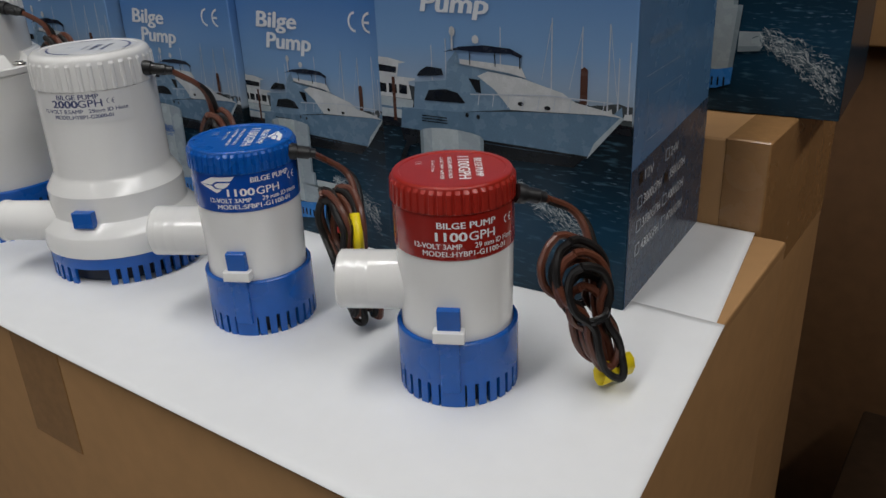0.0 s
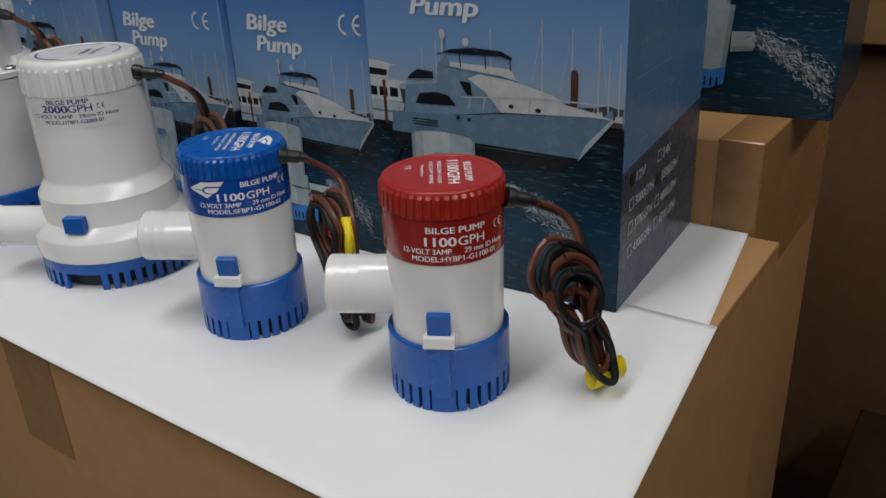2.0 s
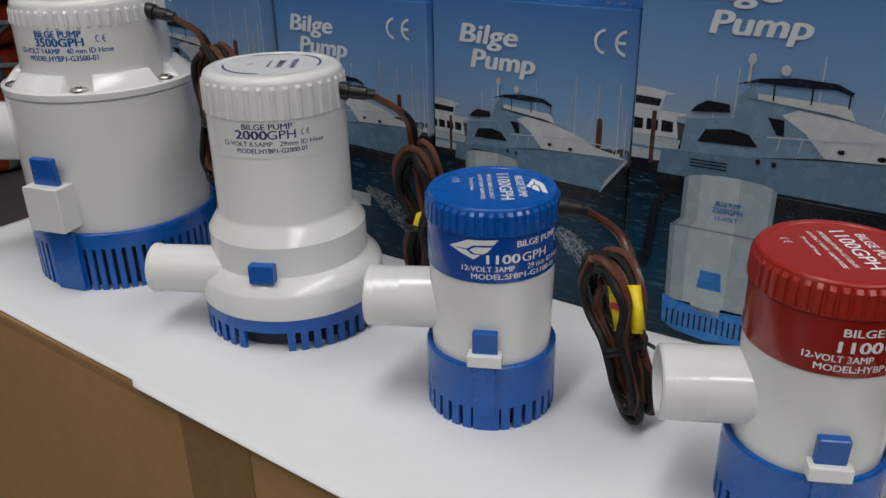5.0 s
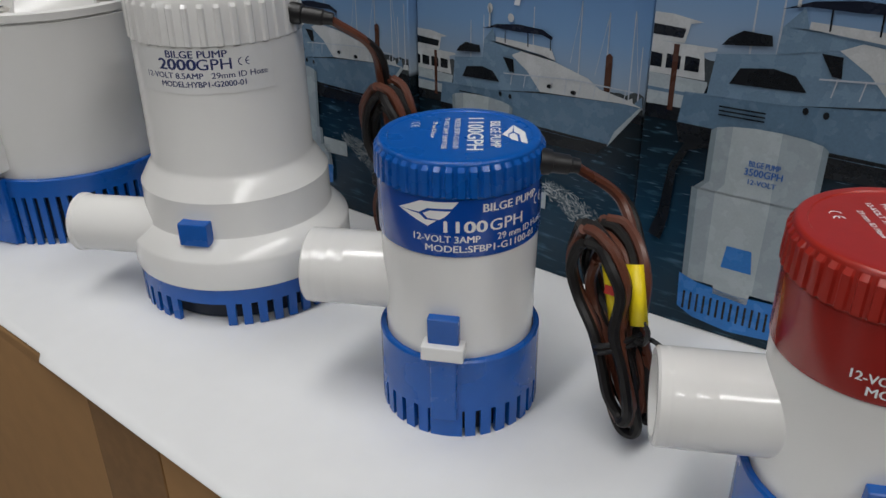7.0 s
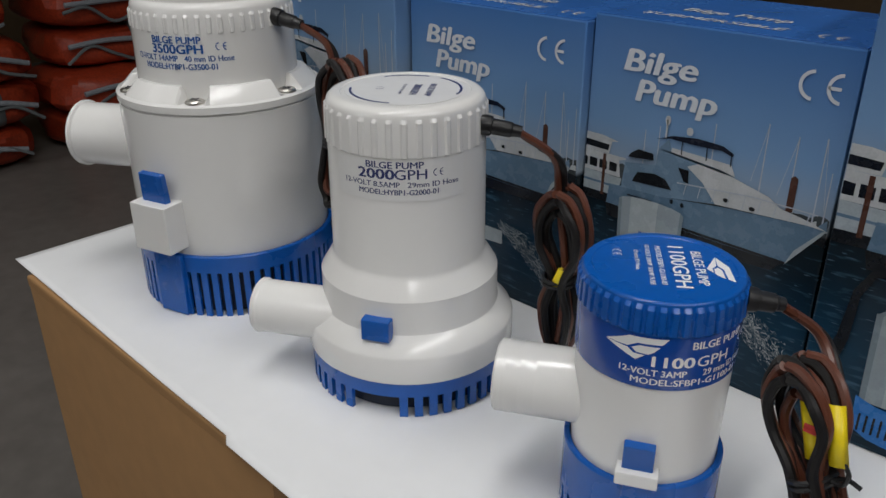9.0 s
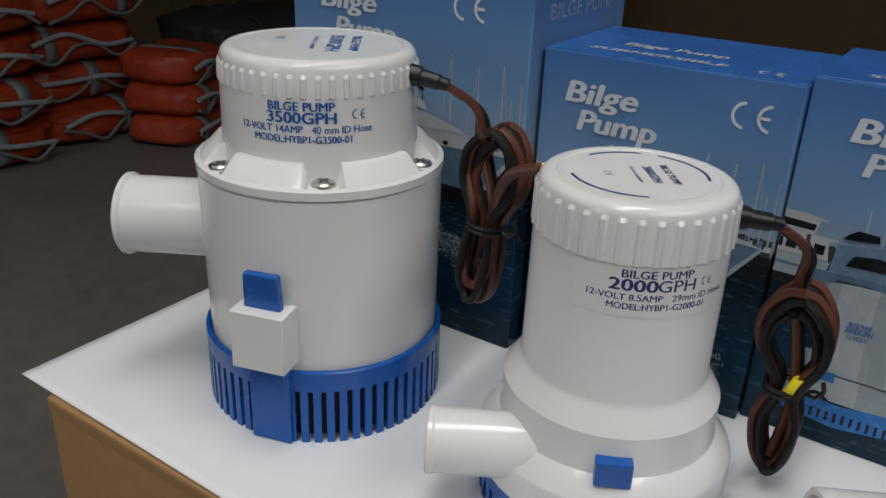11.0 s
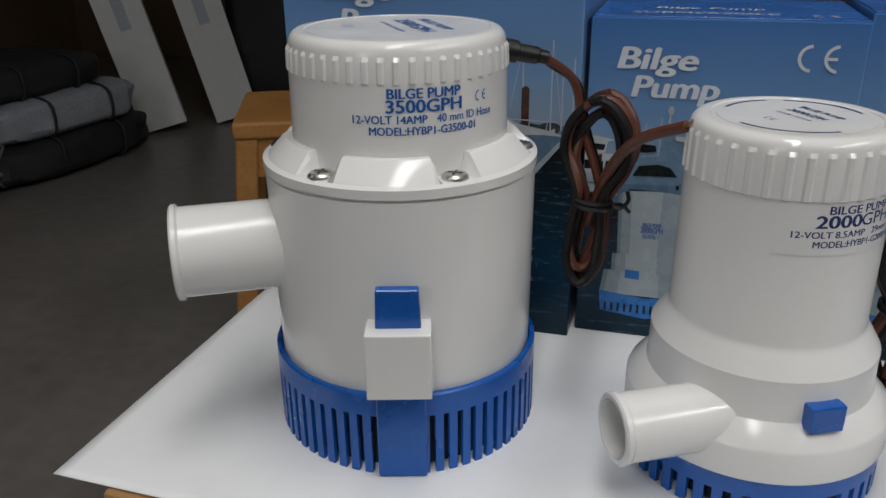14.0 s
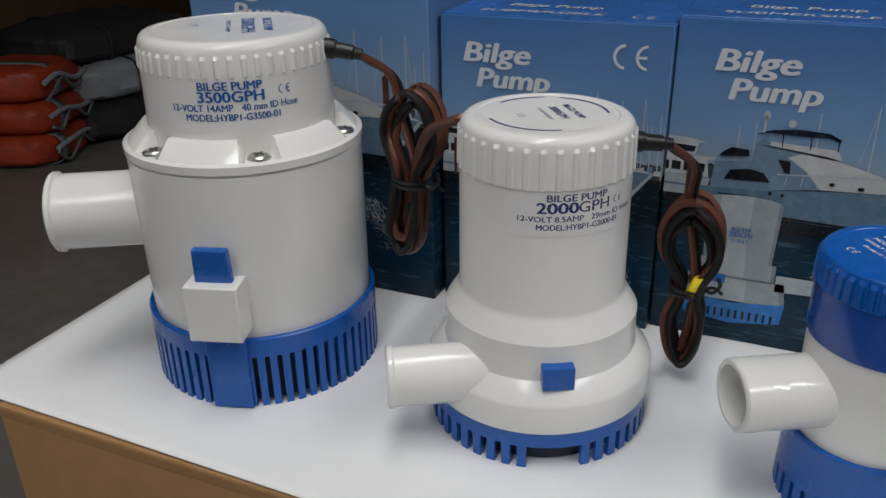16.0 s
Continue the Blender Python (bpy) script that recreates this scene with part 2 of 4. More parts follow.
def pipe(bm, angle, z, rho, start, end, offset=0.0, lip=0.0012, bore=0.82, grooves=()):
    """A hose outlet that leaves the body at the angle, with a bead at its mouth and an open bore."""
    rows = [(rho, start), (rho, end - 0.0035), (rho + lip, end - 0.0025), (rho + lip, end - 0.0008), (rho + lip - 0.0008, end), (rho * bore, end), (rho * bore, end - 0.03)]
    for g in grooves:
        k = next(i for i, q in enumerate(rows) if q[1] > g)
        rows[k:k] = [(rho, g), (rho + 0.00007, g + 0.0008), (rho + 0.00007, g + 0.0014), (rho, g + 0.0022)]
    bm2 = bmesh.new()
    lathe(bm2, rows, 64, closed=False)
    back = [v for v in bm2.verts if abs(v.co.z - (end - 0.03)) < 1e-6]
    bmesh.ops.contextual_create(bm2, geom=back)
    m = Matrix.Translation((0, 0, z)) @ Matrix.Rotation(radians(angle), 4, "Z") @ Matrix.Translation((0, offset, 0)) @ Matrix.Rotation(radians(90), 4, "Y")
    bmesh.ops.transform(bm2, matrix=m, verts=bm2.verts)
    me = bpy.data.meshes.new("tmp")
    bm2.to_mesh(me)
    bm2.free()
    bm.from_mesh(me)
    bpy.data.meshes.remove(me)
    return bm


def ribs(count, depth, rows, share=0.5):
    """Grip ribs round a cap: adds depth on the rows named."""
    def f(a, j):
        x = (a * count / (2 * math.pi)) % 1.0
        return depth * rows.get(j, 0.0) * max(0.0, min(1.0, (share / 2 - abs(x - 0.5)) * 9 + 0.5))
    return f


def cap(r, z0, zr, z1, top_r, count, depth, rim=0.003, share=0.5):
    bm = bmesh.new()
    prof = [(r, z0), (r, zr - 0.0006), (r + 0.0003, zr), (r + 0.0003, zr + 0.0012), (r, z1 - rim - 0.0015), (r - 0.0003, z1 - rim)]
    for k in range(1, 6):
        a = radians(90 * k / 5)
        prof.append((top_r + (r - 0.0003 - top_r) * math.cos(a), z1 - rim + rim * math.sin(a)))
    prof += [(top_r - 0.002, z1), (top_r - 0.0024, z1 - 0.0004), (0.0005, z1 - 0.0004)]
    return lathe(bm, prof, count * 8, ribs(count, depth, {2: 1, 3: 1, 4: 1}, share))


def cord_loops(bm_pair, top, bottom, turns, width, flat, spread, seed, waist_at, low=0.66, stagger=0.003):
    """Elongated loops of twin wire, gathered at a waist: adds meshes to the two lists."""
    rng = random.Random(seed)
    top, bottom = Vector(top), Vector(bottom)
    axis = bottom - top
    length = axis.length
    axis.normalize()
    side = Vector(flat) - Vector(flat).dot(axis) * axis
    side.normalize()
    out = axis.cross(side)
    if out.y > 0:
        out = -out
    for k in range(turns):
        for w, bm in enumerate(bm_pair):
            layer = k * 2 + w - turns + 0.5
            off = out * (layer * spread * 0.5) + side * rng.uniform(-0.0012, 0.0012)
            t0 = rng.uniform(0.0, 0.003) + stagger * ((k * 2 + w) % (turns + 1))
            t1 = rng.uniform(-0.012, 0.0)
            wd = width * (1.0 - 0.09 * ((k * 2 + w) % (turns + 1))) * rng.uniform(0.94, 1.04)
            lean = rng.uniform(-0.12, 0.12)
            pts = []
            for i in range(17):
                a = 2 * math.pi * i / 16
                along = (1 - math.cos(a)) / 2
                pinch = 1 - 0.66 * math.exp(-((along - waist_at) / 0.15) ** 2)
                lobe = pinch * (1.0 if along < waist_at else low) * (1 + 0.22 * math.exp(-((along - 0.16) / 0.14) ** 2))
                pts.append(top + axis * (t0 + (length + t1 - t0) * along) + side * (wd * 0.5 * (math.sin(a) * lobe + lean * (1 - along))) + off + out * rng.uniform(-0.0016, 0.0016))
            pts[-1] = pts[0] + out * 0.0012
            bm.append(tube(bmesh.new(), smooth_path(pts, 5), 0.0020, 8))
    return axis, side, out


def tie(centre, axis, side, out, a, b):
    bm = bmesh.new()
    pts = [Vector(centre) + side * (a * math.cos(2 * math.pi * i / 16)) + out * (b * math.sin(2 * math.pi * i / 16)) for i in range(16)]
    for q in (-0.0011, 0.0011):
        path = [p + axis * q for p in pts]
        tube(bm, path + [path[0]], 0.0011, 6)
    c = Vector(centre) + side * a
    tube(bm, smooth_path([c, c + side * 0.004 + axis * 0.001, c + side * 0.007 - axis * 0.003, c + side * 0.006 - axis * 0.007], 4), 0.0009, 6)
    tube(bm, smooth_path([c, c + side * 0.004 - out * 0.003, c + side * 0.008 - out * 0.004 + axis * 0.003], 4), 0.0009, 6)
    return bm


def ce_mark(size):
    """The two round-backed letters C and E as strokes, centred, size wide."""
    bm = bmesh.new()
    r, t = size * 0.33, size * 0.085
    for cx in (-size * 0.19, size * 0.47):
        n = 16
        ring = []
        for i in range(n + 1):
            a = radians(95 + 170 * i / n)
            ring.append((bm.verts.new((cx + (r + t / 2) * math.cos(a), (r + t / 2) * math.sin(a), 0)), bm.verts.new((cx + (r - t / 2) * math.cos(a), (r - t / 2) * math.sin(a), 0))))
        for p, q in zip(ring, ring[1:]):
            bm.faces.new((p[0], p[1], q[1], q[0]))
    cx = size * 0.47
    bm.faces.new([bm.verts.new(p) for p in ((cx - r, -t / 2, 0), (cx - r * 0.12, -t / 2, 0), (cx - r * 0.12, t / 2, 0), (cx - r, t / 2, 0))])
    return bm


# ---- room ----
def slab(name, x0, x1, y0, y1, z0, z1, mat, label, category):
    bm = bmesh.new()
    box(bm, x0, x1, y0, y1, z0, z1)
    return tagged(part(name, bm, mat, smooth=False), label, category, kind="structure")


slab("floor", -4.6, 3.4, -4.6, 4.6, -0.1, 0.0, M_FLOOR, "grey painted concrete warehouse floor", "floor")
slab("ceiling", -4.6, 3.4, -4.6, 4.6, 2.8, 2.9, M_CEIL, "plain pale ceiling over the room", "ceiling")
slab("wall_west", -4.8, -4.6, -4.6, 4.6, 0, 2.8, M_WALL, "dim brown wall behind the stacked goods", "wall")
slab("wall_east", 3.4, 3.6, -4.6, 4.6, 0, 2.8, M_WALL, "dim brown wall behind the cartons", "wall")
slab("wall_north", -4.6, 3.4, 4.6, 4.8, 0, 2.8, M_WALL, "dim brown wall at the far side", "wall")
slab("wall_south", -4.6, 3.4, -4.8, -4.6, 0, 2.8, M_WALL_PALE, "pale painted wall behind the camera", "wall")

# ---- display carton and the paper on it ----
CX0, CX1, CY0, CY1 = -0.575, 0.053, -0.191, 0.158


def carton(name, x0, x1, y0, y1, z0, z1, label, tape="x", mat=None, yaw=0.0):
    ob = thing(name, Matrix.Translation(((x0 + x1) / 2, (y0 + y1) / 2, z0)) @ Matrix.Rotation(radians(yaw), 4, "Z"), label, "box")
    w, d, h = (x1 - x0) / 2, (y1 - y0) / 2, z1 - z0
    bm = bmesh.new()
    box(bm, -w, w, -d, d, 0, h, 0.004, 3)
    part("body", bm, mat or M_CARD, ob)
    return ob, w, d, h


display, w_, d_, h_ = carton("display_carton", CX0, CX1, CY0, CY1, 0.0, T - 0.0056, "large brown cardboard carton used as a display table")
for y0, y1 in ((-d_, -d_ + 0.030), (0.022, d_)):
    bm = bmesh.new()
    box(bm, -w_, w_, y0, y1, h_ - 0.004, h_ + 0.0041, 0.0018, 2)
    part("flap", bm, M_CARD, display, "closed cardboard lid flap")
bm = bmesh.new()
box(bm, -0.045, 0.005, -d_ - 0.0006, -d_ + 0.03, h_ - 0.071, h_ + 0.0043, 0.0004, 1)
part("tape", bm, M_TAPE, display, "glossy brown packing tape")


def sag(x, y):
    """How far the paper sinks under the blue-capped pump, where the carton's lid gives way."""
    return 0.0035 * min(1.0, 1.7 * math.exp(-((x + 0.187) / 0.05) ** 2 - ((y + 0.0945) / 0.045) ** 2))


def paper(name, x0, x1, y0, y1, z, notch, curl, label, slant=0.0, step=0.0):
    ob = bmesh.new()
    nx, ny = 120, 40
    vs = []
    for j in range(ny + 1):
        row = []
        for i in range(nx + 1):
            x, y = x0 + (x1 - x0) * i / nx, y0 + (y1 - y0) * j / ny
            x += notch * (1 - j / ny) * (i / nx)
            y += slant * (1 - i / nx) ** 2 * (1 - j / ny)
            y += step * (1 - j / ny) if x < -0.337 else 0.0
            dip = sag(x, y) + curl * (max(0.0, 1 - (y - y0) / 0.0045) ** 2 * 0.4)
            row.append(ob.verts.new((x, y, z - dip + 0.0005 * noise.noise((x * 9, y * 9, z)))))
        vs.append(row)
    for a, b in zip(vs, vs[1:]):
        for i in range(nx):
            ob.faces.new((a[i], a[i + 1], b[i + 1], b[i]))
    o = part(name, ob, M_PAPER)
    md = o.modifiers.new("thickness", "SOLIDIFY")
    md.thickness, md.offset = 0.0004, -1
    return tagged(o, label, "paper")


paper("paper_sheet", -0.601, 0.054, -0.1968, 0.0225, T, 0.0215, 0.002, "large white paper sheet laid over the display carton", slant=0.006, step=0.0035)
paper("paper_sheet", -0.59, 0.031, 0.008, 0.1605, T - 0.0009, 0.020, 0.0, "white paper sheet under the packaging boxes")


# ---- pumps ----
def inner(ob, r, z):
    # Added drum, no real pump part; its dark colour shades the slots.
    part("slot_shade_drum", lathe(bmesh.new(), [(r, 0.0008), (r, z), (r * 0.5, z + 0.0002)], 64), M_SLOT_SHADE, ob, "added dark drum that gives the shade behind the slots")


def small_pump(cx, cy, capmat, labelmat, name, label, red):
    """The 1100 size: slotted blue base with a snap clip, white barrel with a side outlet, coloured cap."""
    ob = thing(name, Matrix.Translation((cx, cy, T - sag(cx, cy))) @ Matrix.Diagonal((*STRETCH.get((cx, cy), (1, 1, 1)), 1)), label, "bilge pump", "bilge pumps on the paper")
    clip = -63
    R = 0.0299
    part("strainer_base", strainer(R, 0.0345, 0.0120, 32, 0.66, solid=((clip % 360 - 8, clip % 360 + 8), ((clip + 180) % 360 - 8, (clip + 180) % 360 + 8))), M_BLUE, ob, "slotted blue plastic base")
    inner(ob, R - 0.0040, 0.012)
    bm = bmesh.new()
    box(bm, -0.0047, 0.0047, -0.0008, 0.002, 0.0085, 0.037, 0.0004, 1)
    part("tab", bm, M_BLUE, ob, m=Matrix.Rotation(radians(clip + 90), 4, "Z") @ Matrix.Translation((0, -R - 0.0006, 0)))
    bm = bmesh.new()
    lathe(bm, [(0.0270, 0.0125), (0.0273, 0.034), (0.0279, 0.074), (0.0279, 0.082)], 96)
    part("barrel", bm, M_WHITE, ob, "glossy white barrel")
    bm = bmesh.new()
    pipe(bm, -151, 0.0535, 0.0146, 0.0, 0.0572, lip=0.0, grooves=(0.040, 0.046, 0.0515))
    part("outlet", bm, M_WHITE, ob, "white hose outlet with an open mouth")
    bm = bmesh.new()
    box(bm, -0.0075, 0.0075, -0.0024, 0.0045, 0, 0.0058, 0.0006, 2)
    bracket = part("clip_bracket", bm, M_WHITE, ob, m=Matrix.Rotation(radians(clip + 90), 4, "Z") @ Matrix.Translation((0, -R - 0.0010, 0.0365)))
    bm = bmesh.new()
    box(bm, -0.0054, 0.0054, -0.001, 0.0028, 0, 0.0125, 0.0004, 1)
    part("clip_tongue", bm, M_BLUE, ob, "blue snap tongue", m=Matrix.Rotation(radians(clip + 90), 4, "Z") @ Matrix.Translation((0, -R + 0.0004, 0.0405)) @ Matrix.Rotation(radians(4), 4, "X"))
    part("cap", cap(0.0283, 0.0766, 0.0988, 0.1108, 0.0267, 46, 0.0009, 0.0015, 0.60), capmat, ob)
    bm = bmesh.new()
    lathe(bm, [(0.02845, 0.0770), (0.0285, 0.0773), (0.0285, 0.0975), (0.02845, 0.0978)], 96, closed=False)
    part("label", bm, labelmat, ob, "glossy printed label with white lettering")
    mid = -43 if red else -33
    lines = [("1100", 0.0060, 0, mid - 15, 0.0860, 0.0140, 0.04), ("GPH", 0.0060, 0, mid + 14, 0.0860, 0.0128, 0.012),
             ("12-VOLT 3AMP", 0.0036, 0, mid - 28, 0.0822, 0.0225, 0.028), ("29 mm ID Hose", 0.0036, 0, mid + 29, 0.0822, 0.0225, 0.015),
             ("MODEL:HYBP1-G1100-01" if red else "MODEL:SFBP1-G1100-01", 0.0036, 0, mid - 1, 0.0786, 0.041, 0.025)]
    lines += [("BILGE PUMP", 0.0042, 0, mid if red else -14, 0.0920 if red else 0.0932, 0.0275 if red else 0.0225, 0.03), ("CE", 0.0045, 0, mid + 46 if red else 14, 0.0915, 0.0055, 0.0)]
    for body, size, _, ang, z, want, bold in lines:
        part("lettering", wrap(subdivided(ce_mark(want) if body == "CE" else text_width(body, size, bold, 0, want), 0.002), 0.02856, ang, z), M_INK_WHITE, ob, smooth=False)
    if not red:
        part("emblem", wrap(subdivided(emblem(0.0215), 0.002), 0.02856, -74, 0.0925), M_INK_WHITE, ob, "white winged emblem", smooth=False)
    top = Matrix.Translation((0, 0, 0.1105)) @ Matrix.Rotation(radians(-54), 4, "Z")
    for body, size, want, x, y in (("BILGE PUMP", 0.005, 0.026, 0.0, 0.0105), ("1100GPH", 0.0078, 0.032, -0.0005, 0.0028), ("MODEL:HYBP1-G1100-01" if red else "MODEL:SFBP1-G1100-01", 0.0027, 0.030, -0.001, -0.0018),
                                   ("12-VOLT 3AMP  5AMP FUSE", 0.0024, 0.031, -0.001, -0.0055), ("29 mm ID Hose", 0.0022, 0.016, -0.004, -0.0095), ("CE", 0.0042, 0.0045, -0.009, -0.0155)):
        part("lettering", ce_mark(want) if body == "CE" else text_width(body, size, 0.022, 0, want), M_INK_WHITE, ob, smooth=False, m=top @ Matrix.Translation((x, y, 0)))
    if not red:
        part("emblem", emblem(0.019), M_INK_WHITE, ob, "white winged emblem", smooth=False, m=top @ Matrix.Translation((0, 0.0185, 0)))
    return ob


def emblem(w):
    """A plain swept diamond with an oval hole in it, after the maker's mark."""
    bm = bmesh.new()
    for rows in ([(-0.5, 0.0), (-0.1, 0.22), (0.5, 0.25), (0.40, 0.12), (0.02, 0.10), (-0.12, 0.0)], [(-0.5, 0.0), (-0.12, -0.03), (-0.02, -0.12), (0.16, -0.12), (0.02, -0.24)],
                 [(0.06, 0.06), (0.38, 0.07), (0.28, -0.05), (0.20, -0.10), (0.02, -0.09), (-0.06, -0.01)]):
        bm.faces.new([bm.verts.new((x * w, y * w * 0.9, 0)) for x, y in rows])
    return bm


def cable(pump, gland_root, gland_end, path, top, bottom, turns, width, flat, spread, tie_at, seed, tail=None, stagger=0.003):
    """The twin lead: rubber gland on the cap, sheathed run, then a tied hank of loops."""
    root, end = Vector(gland_root), Vector(gland_end)
    bm = bmesh.new()
    tube(bm, [root + (end - root) * k for k in (0, 0.1, 0.2, 0.3, 0.32, 0.5, 0.52, 0.75, 0.8, 1)], lambda t: (0.0046, 0.0047, 0.0046, 0.0044, 0.0036, 0.0036, 0.0036, 0.0035, 0.0029, 0.0026)[round(t * 9)], 20)
    part("cable_gland", bm, M_RUBBER, pump, "black rubber cable gland")
    brown, black = [], []
    top, bottom = Vector(top), Vector(bottom)
    tied = top + (bottom - top) * tie_at
    line = smooth_path([end - (end - root) * 0.1, *path, tied + Vector(flat).normalized() * width * 0.12, bottom - (bottom - top) * 0.12], 8)
    brown.append(tube(bmesh.new(), line, 0.0019, 8))
    black.append(tube(bmesh.new(), [p + Vector((0.0016, 0.0024, -0.0022)) for p in line], 0.0018, 8))
    axis, side, out = cord_loops((brown, black), top, bottom, turns, width, flat, spread, seed, tie_at, stagger=stagger)
    if tail:
        brown.append(tube(bmesh.new(), smooth_path(tail, 8), 0.0024, 10))
    for bm in brown:
        part("brown_wire", bm, M_WIRE_BROWN, pump, "brown insulated lead")
    for bm in black:
        part("black_wire", bm, M_WIRE_BLACK, pump, "black insulated lead")
    part("wire_tie", tie(tied, axis, side, out, width * 0.27, spread * turns * 0.5 + 0.0028), M_RUBBER, pump, "black twist tie round the hank")
    return axis, side, out


def tag(pump, centre, axis, out, length, r, red_print):
    bm = bmesh.new()
    side = Vector(axis).cross(Vector(out)).normalized()
    a, o, c = Vector(axis).normalized(), Vector(out).normalized(), Vector(centre)
    rows = []
    for k in range(9):
        an = 2 * math.pi * k / 8
        rows.append((c + r * (math.cos(an) * o + 0.8 * math.sin(an) * side) - a * length / 2, c + r * (math.cos(an) * o + 0.8 * math.sin(an) * side) + a * length / 2))
    vs = [(bm.verts.new(p), bm.verts.new(q)) for p, q in rows]
    for (p, q), (s, t) in zip(vs, vs[1:]):
        bm.faces.new((p, s, t, q))
    f = part("tag", bm, M_YELLOW, pump, "yellow warning tag on the lead")
    md = f.modifiers.new("thickness", "SOLIDIFY")
    md.thickness = 0.0003
    return f


RED, BLU, WHT, BIG = (-0.0442, -0.0950), (-0.1870, -0.0945), (-0.3270, -0.0878), (-0.4780, -0.0922)
STRETCH = {BLU: (1.03, 1.03, 0.985)}  # the blue-capped pump is a little stouter than its red twin
p_red = small_pump(*RED, M_RED, M_LABEL_RED, "bilge_pump", "small white bilge pump with red cap and slotted blue base", True)
p_blue = small_pump(*BLU, M_BLUE, M_LABEL_BLUE, "bilge_pump", "small white bilge pump with blue cap and slotted blue base", False)


def rel(c, x, y, z):
    k = STRETCH.get(c, (1, 1, 1))
    return Vector(((x - c[0]) / k[0], (y - c[1]) / k[1], (z + sag(*c)) / k[2]))


cable(p_red, rel(RED, -0.0159, -0.0852, 0.1003), rel(RED, -0.0067, -0.0749, 0.0963), [rel(RED, 0.0013, -0.0627, 0.0872), rel(RED, 0.0094, -0.0625, 0.0741)], rel(RED, 0.0053, -0.0796, 0.0807), rel(RED, 0.0262, -0.0673, 0.0071), 4, 0.029, (0.55, 0.83, 0), 0.0042, 0.52, 3, stagger=0.006)
cable(p_blue, rel(BLU, -0.1604, -0.0853, 0.0988), rel(BLU, -0.1503, -0.0748, 0.0959), [rel(BLU, -0.1395, -0.0618, 0.0813), rel(BLU, -0.1271, -0.0713, 0.0632)], rel(BLU, -0.1449, -0.0718, 0.0773), rel(BLU, -0.1114, -0.0863, 0.0046), 4, 0.0235, (1, -0.2, 0.2), 0.0040, 0.56, 5)


def medium_pump(cx, cy):
    """The 2000 size: tall barrel over a stepped volute, tangential outlet, slotted blue foot."""
    ob = thing("bilge_pump", Matrix.Translation((cx, cy, T)), "tall white bilge pump with stepped body and blue base", "bilge pump", "bilge pumps on the paper")
    clip = -63
    part("strainer_base", strainer(0.0505, 0.0205, 0.0110, 45, 0.56, gap=((clip % 360 - 11, clip % 360 + 11),)), M_BLUE, ob, "slotted blue plastic base")
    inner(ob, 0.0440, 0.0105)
    bm = bmesh.new()
    lathe(bm, [(0.050, 0.0185), (0.0515, 0.0188), (0.0518, 0.0198), (0.0516, 0.0315), (0.0510, 0.0330), (0.0450, 0.0395), (0.0440, 0.0405), (0.0436, 0.0420), (0.0434, 0.0570), (0.0428, 0.0580), (0.0385, 0.0650), (0.0376, 0.0662), (0.0370, 0.068), (0.0366, 0.126)], 120)
    part("body", bm, M_WHITE, ob, "glossy white stepped body")
    bm = bmesh.new()
    pipe(bm, -150.3, 0.034, 0.0133, 0.0, 0.0725, 0.0214, 0.0006, 0.86)
    part("outlet", bm, M_WHITE, ob, "white hose outlet with an open mouth")
    bm = bmesh.new()
    box(bm, -0.0068, 0.0068, -0.003, 0.004, 0, 0.0105, 0.0006, 2)
    part("clip", bm, M_BLUE, ob, "small square blue clip", m=Matrix.Rotation(radians(clip + 90), 4, "Z") @ Matrix.Translation((0, -0.0455, 0.0388)))
    part("cap", cap(0.0366, 0.1222, 0.1231, 0.1437, 0.0318, 36, 0.0008, 0.0042, 0.36), M_WHITE, ob)
    bm = bmesh.new()
    wid = 0.062
    sector(bm, 0.0369, 0.03695, 0.1035, 0.1218, radians(-50) - wid / 2 / 0.037, radians(-50) + wid / 2 / 0.037, 24)
    part("label", bm, M_LABEL_CLEAR, ob, "clear glossy label with navy lettering")
    for body, size, want, ang, z, bold in (("BILGE PUMP", 0.0042, 0.0255, -52, 0.1185, 0.028), ("2000", 0.0064, 0.0165, -65, 0.1136, 0.04), ("GPH", 0.0064, 0.014, -41, 0.1136, 0.012), ("CE", 0.004, 0.0045, -22, 0.1162, 0),
                                           ("12-VOLT 8.5AMP", 0.0034, 0.0265, -69, 0.1100, 0.022), ("29mm ID Hose", 0.0034, 0.0235, -25, 0.1100, 0.015), ("MODEL:HYBP1-G2000-01", 0.0034, 0.036, -50, 0.1065, 0.025)):
        part("lettering", wrap(subdivided(ce_mark(want) if body == "CE" else text_width(body, size, bold, 0, want), 0.002), 0.03701, ang, z), M_INK_NAVY, ob, smooth=False)
    bm = bmesh.new()
    lathe(bm, [(0.0275, 0.1434), (0.0275, 0.14355), (0.0005, 0.14355)], 72)
    part("cap_label", bm, M_LABEL_CLEAR, ob, "round clear label on the cap")
    top = Matrix.Translation((0, 0, 0.1437)) @ Matrix.Rotation(radians(-54), 4, "Z")
    for body, size, want, x, y in (("BILGE PUMP", 0.0042, 0.021, 0.001, 0.010), ("2000GPH", 0.005, 0.018, 0.001, 0.003), ("12-VOLT 8.5AMP", 0.002, 0.017, 0.001, -0.002), ("CE", 0.004, 0.0045, 0.001, -0.0115)):
        part("lettering", ce_mark(want) if body == "CE" else text_width(body, size, 0.022, 0, want), M_INK_NAVY, ob, smooth=False, m=top @ Matrix.Translation((x, y, 0)))
    bm = bmesh.new()
    for a0, a1 in ((20, 95), (110, 160), (-140, -60)):
        sector(bm, 0.0245, 0.0256, 0.1436, 0.1437, radians(a0), radians(a1), 14)
